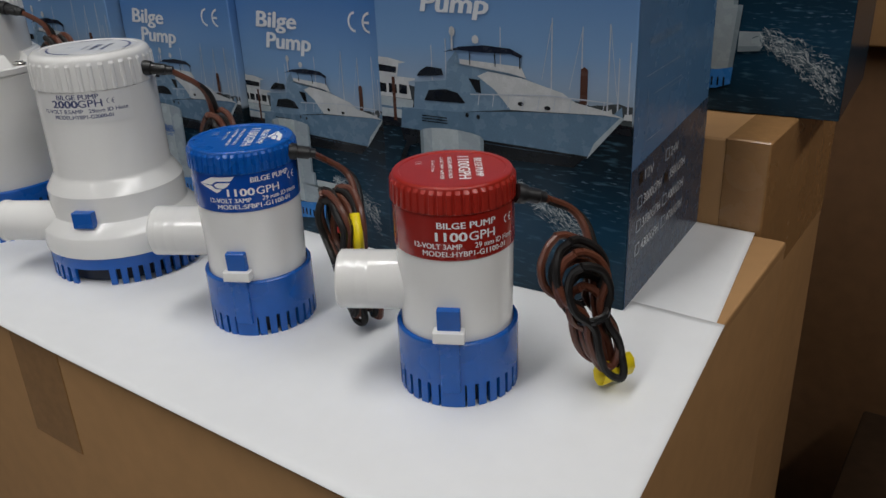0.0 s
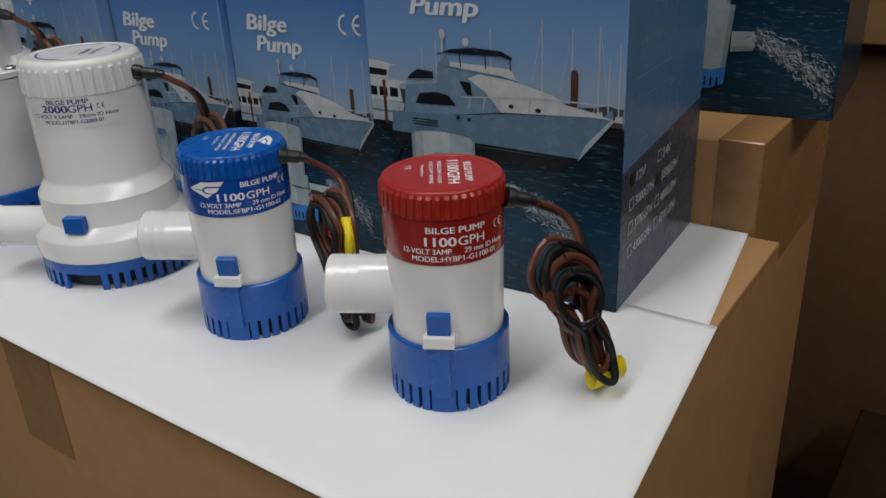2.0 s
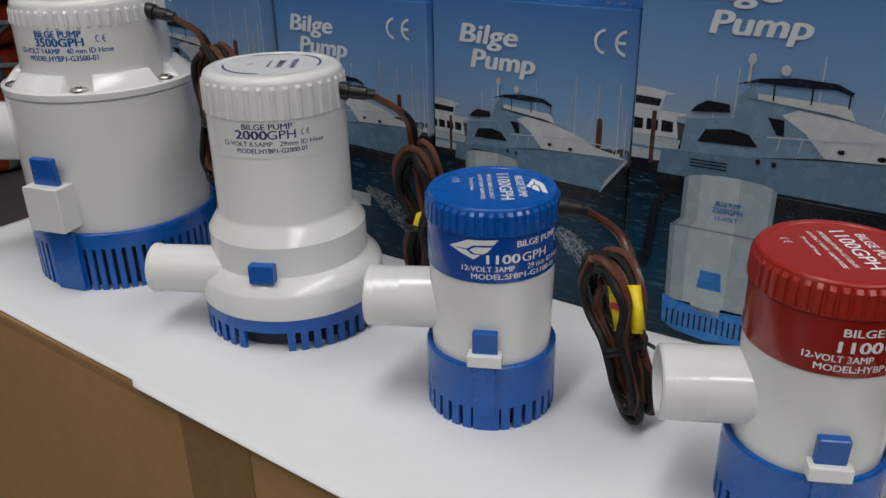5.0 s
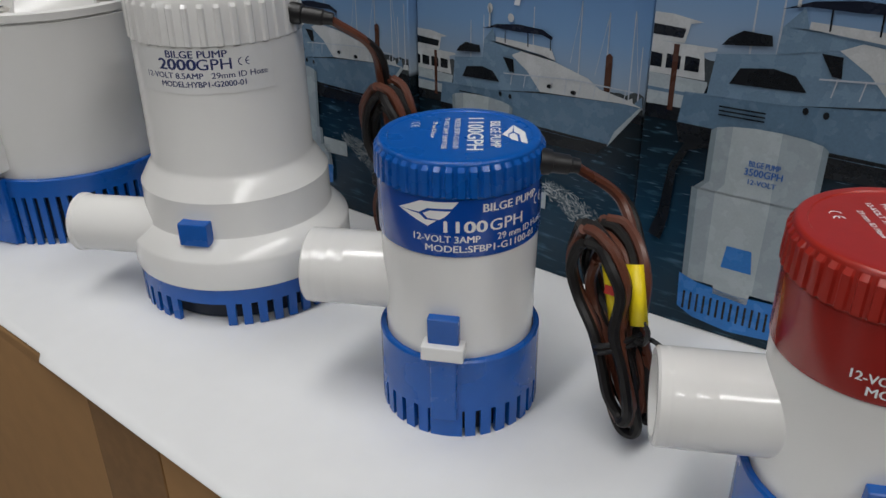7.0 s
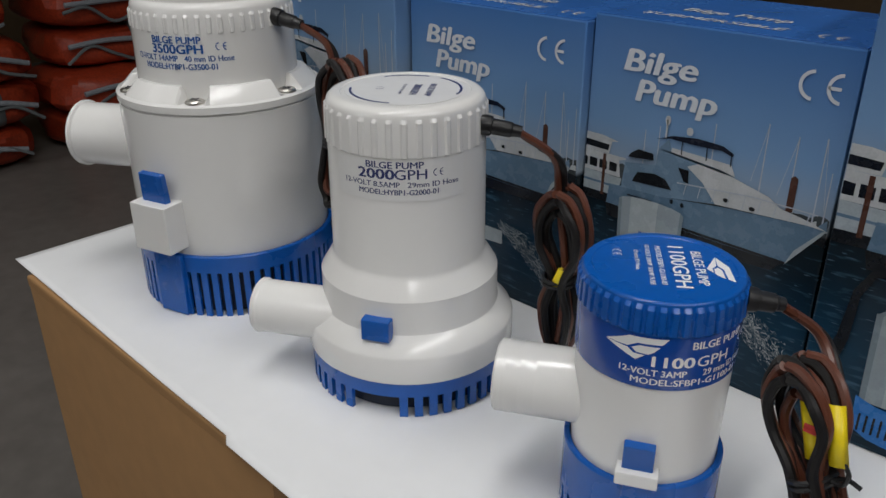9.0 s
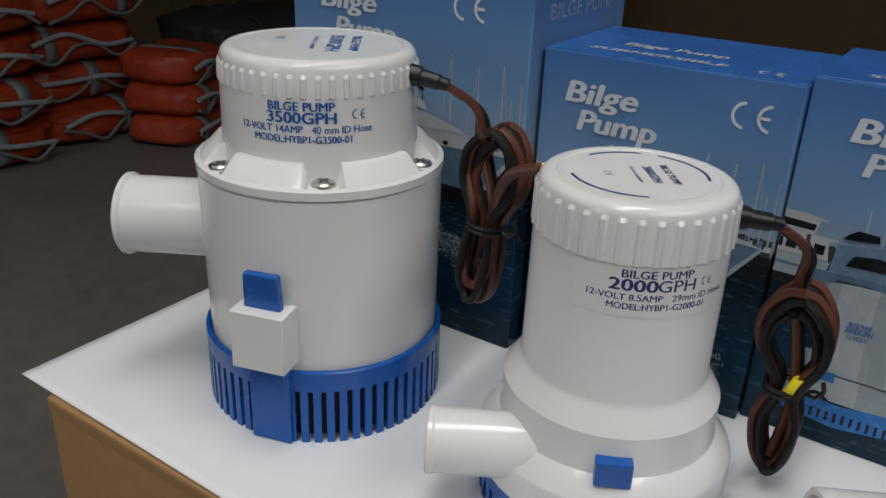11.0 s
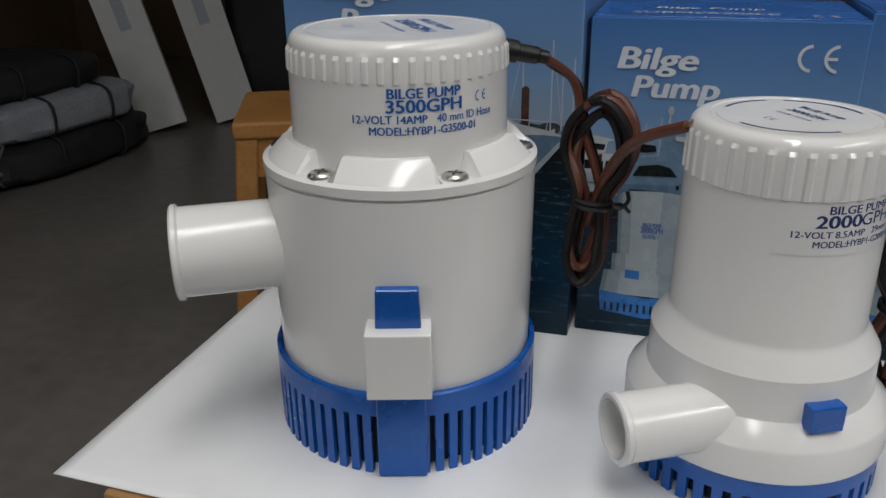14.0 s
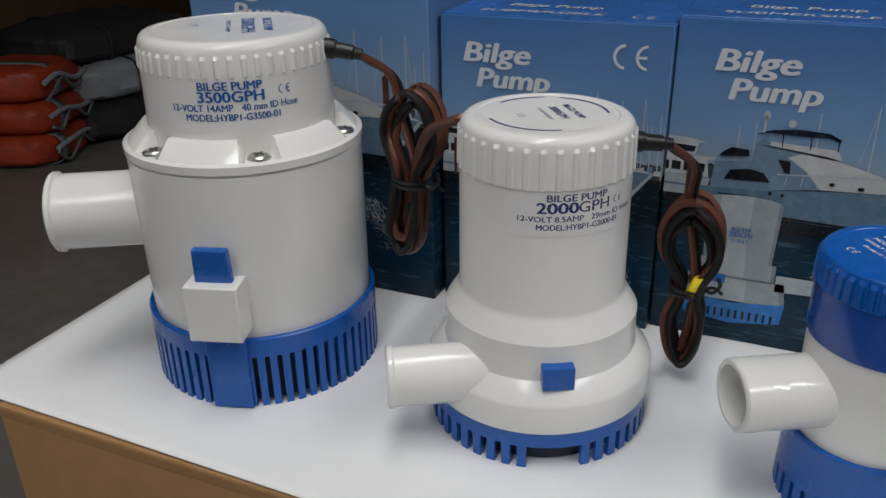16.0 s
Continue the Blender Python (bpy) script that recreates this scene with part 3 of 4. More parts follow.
    part("rim_print", bm, M_INK_NAVY, ob, "fine ring of print", smooth=False)
    return ob


p_white = medium_pump(*WHT)
cable(p_white, rel(WHT, -0.2949, -0.0741, 0.1310), rel(WHT, -0.2792, -0.0631, 0.1280), [rel(WHT, -0.2703, -0.0501, 0.1149), rel(WHT, -0.2714, -0.0433, 0.0943)], rel(WHT, -0.2680, -0.0451, 0.0993), rel(WHT, -0.2669, -0.0422, 0.0051), 3, 0.029, (1, -0.05, 0), 0.004, 0.50, 7)


def big_pump(cx, cy):
    """The 3500 size: wide barrel, screwed shoulder plate, ribbed cap, side outlet, tall slotted base."""
    ob = thing("bilge_pump", Matrix.Translation((cx, cy, T)), "large white bilge pump with screwed shoulder and blue base", "bilge pump", "bilge pumps on the paper")
    clip = -73
    part("strainer_base", strainer(0.0584, 0.0375, 0.0275, 62, 0.58, solid=((clip % 360 - 8, clip % 360 + 8),)), M_BLUE, ob, "slotted blue plastic base")
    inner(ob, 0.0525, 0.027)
    bm = bmesh.new()
    box(bm, -0.0098, 0.0098, -0.001, 0.003, 0.0003, 0.038, 0.0005, 1)
    part("tab", bm, M_BLUE, ob, m=Matrix.Rotation(radians(clip + 90), 4, "Z") @ Matrix.Translation((0, -0.0592, 0)))
    bm = bmesh.new()
    lathe(bm, [(0.0550, 0.0285), (0.0556, 0.036), (0.0562, 0.1165), (0.0555, 0.1168), (0.0555, 0.1178)], 128)
    part("barrel", bm, M_WHITE, ob, "glossy white barrel")
    # shoulder plate with six screw pockets
    screws = [-107 + 60 * k for k in range(6)]
    bm = bmesh.new()
    seg = 240
    prof = [(0.0560, 0.1178), (0.0568, 0.1182), (0.0568, 0.1218), (0.0560, 0.1222), (0.0545, 0.1227), (0.0478, 0.1300), (0.0468, 0.1305), (0.0443, 0.1305)]
    rings = []
    for j, (r, z) in enumerate(prof):
        ring = []
        for i in range(seg):
            a = 360 * i / seg
            d = min(abs((a - s + 180) % 360 - 180) for s in screws)
            k = max(0.0, min(1.0, (9.0 - d) / 1.6))
            zz = z - (z - 0.1227) * k if j >= 4 else z
            ring.append(bm.verts.new((r * math.cos(radians(a)), r * math.sin(radians(a)), zz)))
        rings.append(ring)
    for a, b in zip(rings, rings[1:]):
        for i in range(seg):
            bm.faces.new((a[i], a[(i + 1) % seg], b[(i + 1) % seg], b[i]))
    part("shoulder_plate", bm, M_WHITE, ob, "white shoulder plate with screw pockets")
    for s in screws:
        bm = bmesh.new()
        lathe(bm, [(0.0052, 0), (0.0052, 0.0010), (0.0042, 0.0018), (0.0005, 0.0021)], 20)
        sc = part("screw", bm, M_STEEL, ob, m=Matrix.Translation(spot(s, 0.0498, 0.1228)))
        bm = bmesh.new()
        box(bm, -0.0026, 0.0026, -0.0004, 0.0004, 0.0016, 0.0023)
        box(bm, -0.0004, 0.0004, -0.0026, 0.0026, 0.0016, 0.00231)
        part("screw_cross", bm, M_INK_GREY, sc, smooth=False)
    bm = bmesh.new()
    lathe(bm, [(0.0443, 0.118), (0.0437, 0.160)], 120)
    part("neck", bm, M_WHITE, ob, "white neck with blue lettering")
    part("cap", cap(0.0434, 0.1562, 0.1572, 0.1715, 0.039, 48, 0.0008, 0.0052, 0.36), M_WHITE, ob)
    bm = bmesh.new()
    lathe(bm, [(0.036, 0.1712), (0.036, 0.17135), (0.0005, 0.17135)], 72)
    part("cap_label", bm, M_LABEL_CLEAR, ob, "round clear label on the cap")
    top = Matrix.Translation((0, 0, 0.1715)) @ Matrix.Rotation(radians(-54), 4, "Z")
    for body, size, want, x, y in (("BILGE PUMP", 0.006, 0.034, 0.0, 0.014), ("3500GPH", 0.009, 0.038, 0.0, 0.004), ("12-VOLT 14AMP", 0.003, 0.030, 0.0, -0.003), ("CE", 0.005, 0.006, -0.008, -0.018)):
        part("lettering", ce_mark(want) if body == "CE" else text_width(body, size, 0.022, 0, want), M_INK_BLUE, ob, smooth=False, m=top @ Matrix.Translation((x, y, 0)))
    for body, size, want, ang, z, bold in (("BILGE PUMP", 0.0052, 0.0275, -58, 0.1520, 0.03), ("3500GPH", 0.0066, 0.0285, -58, 0.1469, 0.035), ("CE", 0.005, 0.0055, -27, 0.1505, 0),
                                           ("12-VOLT 14AMP", 0.0043, 0.0275, -75, 0.1429, 0.022), ("40 mm ID Hose", 0.0043, 0.0255, -36, 0.1429, 0.015), ("MODEL:HYBP1-G3500-01", 0.0043, 0.0415, -58, 0.1387, 0.025)):
        part("lettering", wrap(subdivided(ce_mark(want) if body == "CE" else text_width(body, size, bold, 0, want), 0.002), 0.0443, ang, z), M_INK_BLUE, ob, smooth=False)
    bm = bmesh.new()
    pipe(bm, -149, 0.0850, 0.0188, 0.0, 0.096)
    part("outlet", bm, M_WHITE, ob, "white hose outlet with a beaded mouth")
    turn = Matrix.Rotation(radians(clip + 90), 4, "Z")
    bm = bmesh.new()
    box(bm, -0.0125, 0.0125, -0.0085, 0.006, 0, 0.0275, 0.0006, 2)
    part("clip_bracket", bm, M_WHITE, ob, "square white clip bracket", m=turn @ Matrix.Translation((0, -0.060, 0.0423)))
    bm = bmesh.new()
    box(bm, -0.0080, 0.0080, -0.0015, 0.0025, 0, 0.025, 0.0005, 1)
    for v in bm.verts:
        v.co.x *= 1 + 0.12 * (1 - v.co.z / 0.025)
    part("clip_tongue", bm, M_BLUE, ob, "blue snap tongue", m=turn @ Matrix.Translation((0, -0.0605, 0.061)) @ Matrix.Rotation(radians(3), 4, "X"))
    return ob


p_big = big_pump(*BIG)
cable(p_big, rel(BIG, -0.4371, -0.0804, 0.1620), rel(BIG, -0.4205, -0.0743, 0.1585), [rel(BIG, -0.4109, -0.0660, 0.1481), rel(BIG, -0.4062, -0.0659, 0.1297)], rel(BIG, -0.3960, -0.0668, 0.1451), rel(BIG, -0.4025, -0.0732, 0.0589), 3, 0.029, (1, -0.05, 0.1), 0.004, 0.55, 11,
      tail=[rel(BIG, -0.4015, -0.0665, 0.0861), rel(BIG, -0.3936, -0.0739, 0.1121), rel(BIG, -0.3821, -0.0839, 0.1293), rel(BIG, -0.3642, -0.0938, 0.1387)])
bm = bmesh.new()
tube(bm, [rel(BIG, -0.3650, -0.0934, 0.1384), rel(BIG, -0.3618, -0.0954, 0.1412)], 0.0009, 8)
part("bare_end", bm, M_COPPER, p_big, "bare copper strands")
f1 = tag(p_red, rel(RED, 0.0273, -0.0659, 0.0107), (0.45, 0.88, 0.05), (0, 0.1, 1), 0.018, 0.0060, False)
f2 = tag(p_blue, rel(BLU, -0.1229, -0.0766, 0.0551), (0.007, -0.007, -0.018), (1, 0, 0.3), 0.0215, 0.0034, True)
f3 = tag(p_blue, rel(BLU, -0.1305, -0.0777, 0.0542), (0.007, -0.005, -0.018), (1, 0.4, 0.3), 0.0205, 0.0036, True)
tag(p_white, rel(WHT, -0.2637, -0.0502, 0.0558), (-0.004, 0, -0.01), (1, 0, 0), 0.012, 0.0026, False)
tag(p_big, rel(BIG, -0.3904, -0.0684, 0.1072), (-0.005, 0, -0.014), (1, 0, 0), 0.014, 0.0026, False)
for k in range(2):
    bm = bmesh.new()
    box(bm, -0.0022, 0.0022, -0.0001, 0.0001, -0.0010 - 0.0025 * k, 0.0010 - 0.0025 * k)
    part("warning_print", bm, M_INK_RED, f3, smooth=False, m=Matrix.Translation(rel(BLU, -0.1305, -0.0818, 0.0557 + 0.004 * k)))


# ---- packaging boxes ----
def print_material(name, h):
    """Printed board: sky that pales towards the skyline, then dark rippled water."""
    m = bpy.data.materials.new(name)
    m.use_nodes = True
    nt = m.node_tree
    b = nt.nodes["Principled BSDF"]
    b.inputs["Roughness"].default_value = 0.22
    b.inputs["Specular IOR Level"].default_value = 0.22
    tc, sep = nt.nodes.new("ShaderNodeTexCoord"), nt.nodes.new("ShaderNodeSeparateXYZ")
    nt.links.new(tc.outputs["Object"], sep.inputs[0])
    mp = nt.nodes.new("ShaderNodeMapRange")
    mp.inputs["From Max"].default_value = h
    nt.links.new(sep.outputs["Z"], mp.inputs["Value"])
    rp = nt.nodes.new("ShaderNodeValToRGB")
    e = rp.color_ramp.elements
    stops = ((0.0, (0.006, 0.024, 0.042)), (0.22, (0.010, 0.042, 0.078)), (0.40, (0.004, 0.013, 0.022)), (0.525, (0.005, 0.009, 0.012)), (0.54, (0.30, 0.36, 0.42)), (0.70, (0.17, 0.30, 0.50)), (1.0, (0.055, 0.16, 0.40)))
    e[0].position, e[0].color = 0, (*stops[0][1], 1)
    e[1].position, e[1].color = 1, (*stops[-1][1], 1)
    for p, c in stops[1:-1]:
        n = e.new(p)
        n.color = (*c, 1)
    nt.links.new(mp.outputs["Result"], rp.inputs[0])
    mapping = nt.nodes.new("ShaderNodeMapping")
    mapping.inputs["Scale"].default_value = (70, 70, 420)
    nt.links.new(tc.outputs["Object"], mapping.inputs[0])
    rip = nt.nodes.new("ShaderNodeTexNoise")
    rip.inputs["Scale"].default_value, rip.inputs["Detail"].default_value = 1.0, 4
    nt.links.new(mapping.outputs[0], rip.inputs["Vector"])
    lt = nt.nodes.new("ShaderNodeMath")
    lt.operation = "LESS_THAN"
    lt.inputs[1].default_value = 0.52
    nt.links.new(mp.outputs["Result"], lt.inputs[0])
    rr = nt.nodes.new("ShaderNodeMapRange")
    rr.inputs["From Min"].default_value, rr.inputs["From Max"].default_value = 0.55, 0.8
    nt.links.new(rip.outputs["Fac"], rr.inputs["Value"])
    mu = nt.nodes.new("ShaderNodeMath")
    mu.operation = "MULTIPLY"
    nt.links.new(rr.outputs["Result"], mu.inputs[0])
    nt.links.new(lt.outputs[0], mu.inputs[1])
    mix = nt.nodes.new("ShaderNodeMix")
    mix.data_type = "RGBA"
    mix.inputs[7].default_value = (0.05, 0.12, 0.18, 1)
    nt.links.new(mu.outputs[0], mix.inputs["Factor"])
    nt.links.new(rp.outputs[0], mix.inputs[6])
    nt.links.new(mix.outputs[2], b.inputs["Base Color"])
    return m


def ink(name, colour, rough=0.25, vary=0.10, scale=120):
    return material(name, colour, rough, vary=vary, scale=scale, spec=0.3)


I_HULL = ink("print_hull", (0.10, 0.17, 0.25))
I_HULL_LIT = ink("print_hull_light", (0.33, 0.38, 0.41))
I_CABIN = ink("print_cabin", (0.14, 0.22, 0.31))
I_PALE = ink("print_pale", (0.47, 0.49, 0.50))
I_DARK = ink("print_dark", (0.006, 0.008, 0.011))
I_BRIM = ink("print_canopy", (0.008, 0.012, 0.025))
I_MAST = ink("print_mast", (0.40, 0.44, 0.50))
I_POST = ink("print_post", (0.07, 0.03, 0.02))
I_TREE = ink("print_trees", (0.045, 0.055, 0.06))
I_WHITE = ink("print_white", (0.62, 0.66, 0.70), vary=0.03)
I_PUMP = ink("print_pump", (0.29, 0.34, 0.37), vary=0.06)
I_PUMP_DIM = ink("print_pump_dim", (0.19, 0.24, 0.27), vary=0.06)
I_PUMP_LIT = ink("print_pump_light", (0.38, 0.43, 0.45), vary=0.06)
I_PBLUE = ink("print_pump_blue", (0.03, 0.17, 0.48))
I_SPRAY = ink("print_spray", (0.10, 0.14, 0.17))
I_SPRAY_LIT = ink("print_spray_light", (0.40, 0.44, 0.46))
I_SIDE = ink("print_side", (0.088, 0.200, 0.375), vary=0.05, scale=30)
I_SIDE_DARK = ink("print_side_dark", (0.030, 0.055, 0.10), vary=0.08)
I_LID = ink("print_lid", (0.030, 0.125, 0.40), vary=0.06, scale=30)
I_RIPPLE = ink("print_ripple", (0.05, 0.10, 0.15))
I_FAINT = ink("print_faint", (0.24, 0.35, 0.50), vary=0.02)


def flat(bm, rows, w, h, lift):
    """One flat printed shape; rows are shares of the face's width and height."""
    bm.faces.new([bm.verts.new((u * w, -lift, v * h)) for u, v in rows])


def oval(u, v, a, b, n=14, a0=0, a1=360):
    return [(u + a * math.cos(radians(a0 + (a1 - a0) * i / n)), v + b * math.sin(radians(a0 + (a1 - a0) * i / n))) for i in range(n + (a1 - a0 < 360))]


def shape(parent, name, mat, rows_list, w, h, lift):
    bm = bmesh.new()
    for rows in rows_list:
        flat(bm, rows, w, h, lift)
    return part(name, bm, mat, parent, smooth=False)


def packaging(x, y, w, d, h, yaw, label, art, side=False, z=None, du=0.0, dt=0.0):
    ob = thing("packaging_box", Matrix.Translation((x, y, T if z is None else z)) @ Matrix.Rotation(radians(yaw), 4, "Z"), label, "box", "pump packaging boxes")
    bm = bmesh.new()
    box(bm, 0, w, 0, d, 0, h, 0.0008, 2)
    part("carton_body", bm, print_material("printed_board", h), ob)
    if side:
        bm = bmesh.new()
        bm.faces.new([bm.verts.new(p) for p in ((w + 0.0002, 0.0006, 0.0006), (w + 0.0002, d, 0.0006), (w + 0.0002, d, h), (w + 0.0002, 0.0006, h))])
        part("side_print", bm, I_SIDE, ob, "blue printed side panel", smooth=False)
    bm = bmesh.new()
    box(bm, 0.0006, w - 0.0006, 0.0006, d, h - 0.0002, h + 0.0006, 0.0002, 1)
    lid = part("lid", bm, I_LID, ob, "dark blue printed lid flap")
    for body, size, want, u, v in (("Bilge Pump", 0.012, 0.42, 0.44, 0.36), ("SUBMERSIBLE", 0.0085, 0.55, 0.42, 0.14)):
        part("lid_lettering", text_width(body, size, 0.012, 0.15, want * w), I_WHITE, lid, smooth=False, m=Matrix.Translation((u * w, v * d, h + 0.0009)))
    part("lid_mark", ce_mark(0.011), I_WHITE, lid, smooth=False, m=Matrix.Translation((w * 0.86, 0.012, h + 0.0009)))
    artwork(ob, w, h, art, du, dt)
    return ob


def upright(u, v, w, h, lift=0.0007):
    return Matrix.Translation((u * w, -lift, v * h)) @ Matrix.Rotation(radians(90), 4, "X")


def artwork(ob, w, h, art, du, dt):
    """The printed photograph: skyline, moored boats, the large yacht, a pump with its spray, and the title."""
    def at(rows, shift=0.0):
        return [(min(max(u + du + shift, 0.004), 0.996), v) for u, v in rows]

    def put(name, mat, rows, layer, label=""):
        o = shape(ob, name, mat, [at(rows)], w, h, 0.0001 + 0.00008 * layer)
        return tagged(o, label) if label else o

    rng = random.Random(int(w * 10000))
    # skyline of trees and small craft, jetty
    sky = [(-0.15, 0.53), (1.2, 0.53)] + [(1.2 - 0.025 * i, 0.578 + rng.uniform(-0.006, 0.008)) for i in range(55)]
    put("far_shore", I_TREE, sky, 0)
    put("jetty", I_DARK, [(0.82, 0.515), (1.2, 0.505), (1.2, 0.53), (0.82, 0.535)], 1)
    for u, top, base in ((0.711, 0.79, 0.60), (0.818, 0.772, 0.60), (0.91, 0.782, 0.55), (0.945, 0.70, 0.55), (0.98, 0.74, 0.55), (0.30, 0.72, 0.58), (0.24, 0.70, 0.58), (0.52, 0.76, 0.6)):
        put("mast", I_MAST, [(u - 0.0028, base), (u + 0.0028, base), (u + 0.0018, top), (u - 0.0018, top)], 2)
    for u, v, u2, v2 in ((0.711, 0.79, 0.675, 0.63), (0.818, 0.772, 0.775, 0.61), (0.91, 0.782, 0.94, 0.60)):
        put("stay", I_MAST, [(u, v), (u + 0.002, v), (u2 + 0.002, v2), (u2, v2)], 2)
    for i in range(9):
        u = 0.86 + 0.035 * i
        put("small_craft", I_PALE if i % 2 else I_CABIN, [(u, 0.545), (u + 0.035, 0.545), (u + 0.030, 0.562 + 0.008 * (i % 3)), (u + 0.006, 0.560)], 3)
    # moored cruiser at the left
    put("cruiser", I_HULL_LIT, [(-0.06, 0.475), (0.135, 0.475), (0.152, 0.528), (0.152, 0.536), (-0.06, 0.540)], 3, "printed white cruiser")
    put("cruiser_deck", I_PALE, [(-0.06, 0.540), (0.145, 0.538), (0.135, 0.590), (0.165, 0.596), (0.165, 0.601), (-0.06, 0.603)], 3)
    put("cruiser_bridge", I_PALE, [(-0.06, 0.603), (0.085, 0.603), (0.095, 0.640), (0.125, 0.645), (0.05, 0.655), (-0.06, 0.656)], 3)
    put("cruiser_window", I_DARK, [(-0.05, 0.614), (0.080, 0.612), (0.085, 0.630), (-0.05, 0.634)], 4)
    for k in range(4):
        u = -0.05 + 0.047 * k
        put("cruiser_window", I_DARK, [(u, 0.552), (u + 0.036, 0.552), (u + 0.036, 0.578), (u, 0.580)], 4)
    put("cruiser_stripe", I_HULL, [(-0.06, 0.505), (0.143, 0.503), (0.145, 0.509), (-0.06, 0.512)], 4)
    put("cruiser_shadow", I_DARK, [(-0.06, 0.45), (0.14, 0.45), (0.14, 0.478), (-0.06, 0.478)], 4)
    put("mooring_post", I_POST, [(0.060, 0.47), (0.074, 0.47), (0.074, 0.60), (0.060, 0.60)], 5)
    put("mooring_post", I_POST, [(0.815, 0.575), (0.840, 0.575), (0.840, 0.665), (0.828, 0.672), (0.815, 0.665)], 5)
    # the yacht
    put("hull_reflection", I_DARK, [(0.09, 0.442), (0.49, 0.437), (0.846, 0.437), (0.80, 0.40), (0.45, 0.395), (0.10, 0.41)], 5)
    put("hull", I_HULL, [(0.09, 0.442), (0.30, 0.438), (0.60, 0.432), (0.846, 0.430), (0.97, 0.549), (0.90, 0.552), (0.75, 0.545), (0.588, 0.537), (0.35, 0.517), (0.10, 0.512)], 6, "printed pale blue yacht hull")
    put("bow", I_HULL_LIT, [(0.846, 0.430), (0.97, 0.549), (0.955, 0.5495), (0.87, 0.475)], 7)
    put("boot_line", I_DARK, [(0.09, 0.442), (0.846, 0.430), (0.849, 0.437), (0.50, 0.443), (0.09, 0.450)], 8)
    put("deckhouse", I_CABIN, [(0.10, 0.510), (0.155, 0.515), (0.165, 0.592), (0.30, 0.605), (0.33, 0.63), (0.43, 0.625), (0.50, 0.60), (0.56, 0.540), (0.35, 0.517)], 8, "printed yacht deckhouse")
    put("foredeck", I_PALE, [(0.43, 0.625), (0.514, 0.655), (0.60, 0.630), (0.754, 0.600), (0.80, 0.578), (0.90, 0.565), (0.97, 0.550), (0.90, 0.553), (0.75, 0.547), (0.56, 0.540), (0.50, 0.59)], 9, "printed white foredeck")
    put("flybridge", I_CABIN, [(0.30, 0.605), (0.305, 0.655), (0.345, 0.690), (0.36, 0.655), (0.43, 0.645), (0.56, 0.640), (0.62, 0.628), (0.514, 0.655), (0.43, 0.625)], 10)
    put("windscreen", I_PALE, [(0.36, 0.655), (0.36, 0.668), (0.60, 0.660), (0.62, 0.630), (0.56, 0.640)], 11)
    put("canopy", I_BRIM, [(0.295, 0.684), (0.36, 0.702), (0.458, 0.710), (0.56, 0.706), (0.605, 0.690), (0.60, 0.682), (0.56, 0.692), (0.45, 0.690), (0.35, 0.692)], 12, "printed dark canopy")
    for u in (0.40, 0.50, 0.595):
        put("canopy_leg", I_DARK, [(u, 0.655), (u + 0.004, 0.655), (u + 0.002, 0.692), (u - 0.002, 0.692)], 12)
    put("tender", I_DARK, [(0.175, 0.61), (0.29, 0.618), (0.285, 0.637), (0.22, 0.640), (0.19, 0.625)], 12)
    put("radar", I_PALE, oval(0.332, 0.742, 0.012, 0.014, 8), 12)
    put("radar_post", I_PALE, [(0.326, 0.69), (0.334, 0.69), (0.334, 0.745), (0.328, 0.745)], 12)
    put("radar", I_PALE, oval(0.425, 0.724, 0.014, 0.012, 8), 12)
    put("saloon_window", I_DARK, [(0.205, 0.541), (0.225, 0.572), (0.30, 0.580), (0.35, 0.572), (0.380, 0.545)], 13)
    put("saloon_window", I_DARK, [(0.395, 0.617), (0.440, 0.615), (0.445, 0.578), (0.425, 0.580)], 13)
    put("porthole", I_DARK, oval(0.385, 0.512, 0.007, 0.007, 8), 13)
    put("porthole", I_DARK, oval(0.430, 0.510, 0.007, 0.007, 8), 13)
    put("porthole", I_DARK, oval(0.60, 0.560, 0.012, 0.006, 8), 13)
    put("porthole", I_DARK, oval(0.70, 0.556, 0.012, 0.006, 8), 13)
    for k in range(3):
        put("vent_slot", I_DARK, [(0.19, 0.494 - 0.008 * k), (0.30, 0.494 - 0.008 * k), (0.30, 0.497 - 0.008 * k), (0.19, 0.497 - 0.008 * k)], 13)
    put("guard_rail", I_MAST, [(0.40, 0.574), (0.70, 0.592), (0.93, 0.588), (0.93, 0.585), (0.70, 0.588), (0.40, 0.571)], 14)
    for k in range(9):
        u = 0.43 + 0.058 * k
        put("rail_post", I_MAST, [(u, 0.543 + 0.001 * k), (u + 0.003, 0.543 + 0.001 * k), (u + 0.010, 0.578 + 0.0015 * k), (u + 0.007, 0.578 + 0.0015 * k)], 14)
    # broken reflections on the water
    bm = bmesh.new()
    for k in range(150):
        u, v = rng.uniform(-0.05, 1.1), rng.uniform(0.20, 0.43)
        a, b = rng.uniform(0.004, 0.02), rng.uniform(0.0008, 0.0022)
        flat(bm, at([(u - a, v), (u, v - b), (u + a, v), (u, v + b)]), w, h, 0.0003)
    tagged(part("ripples", bm, I_RIPPLE, ob, smooth=False), kind="stuff")
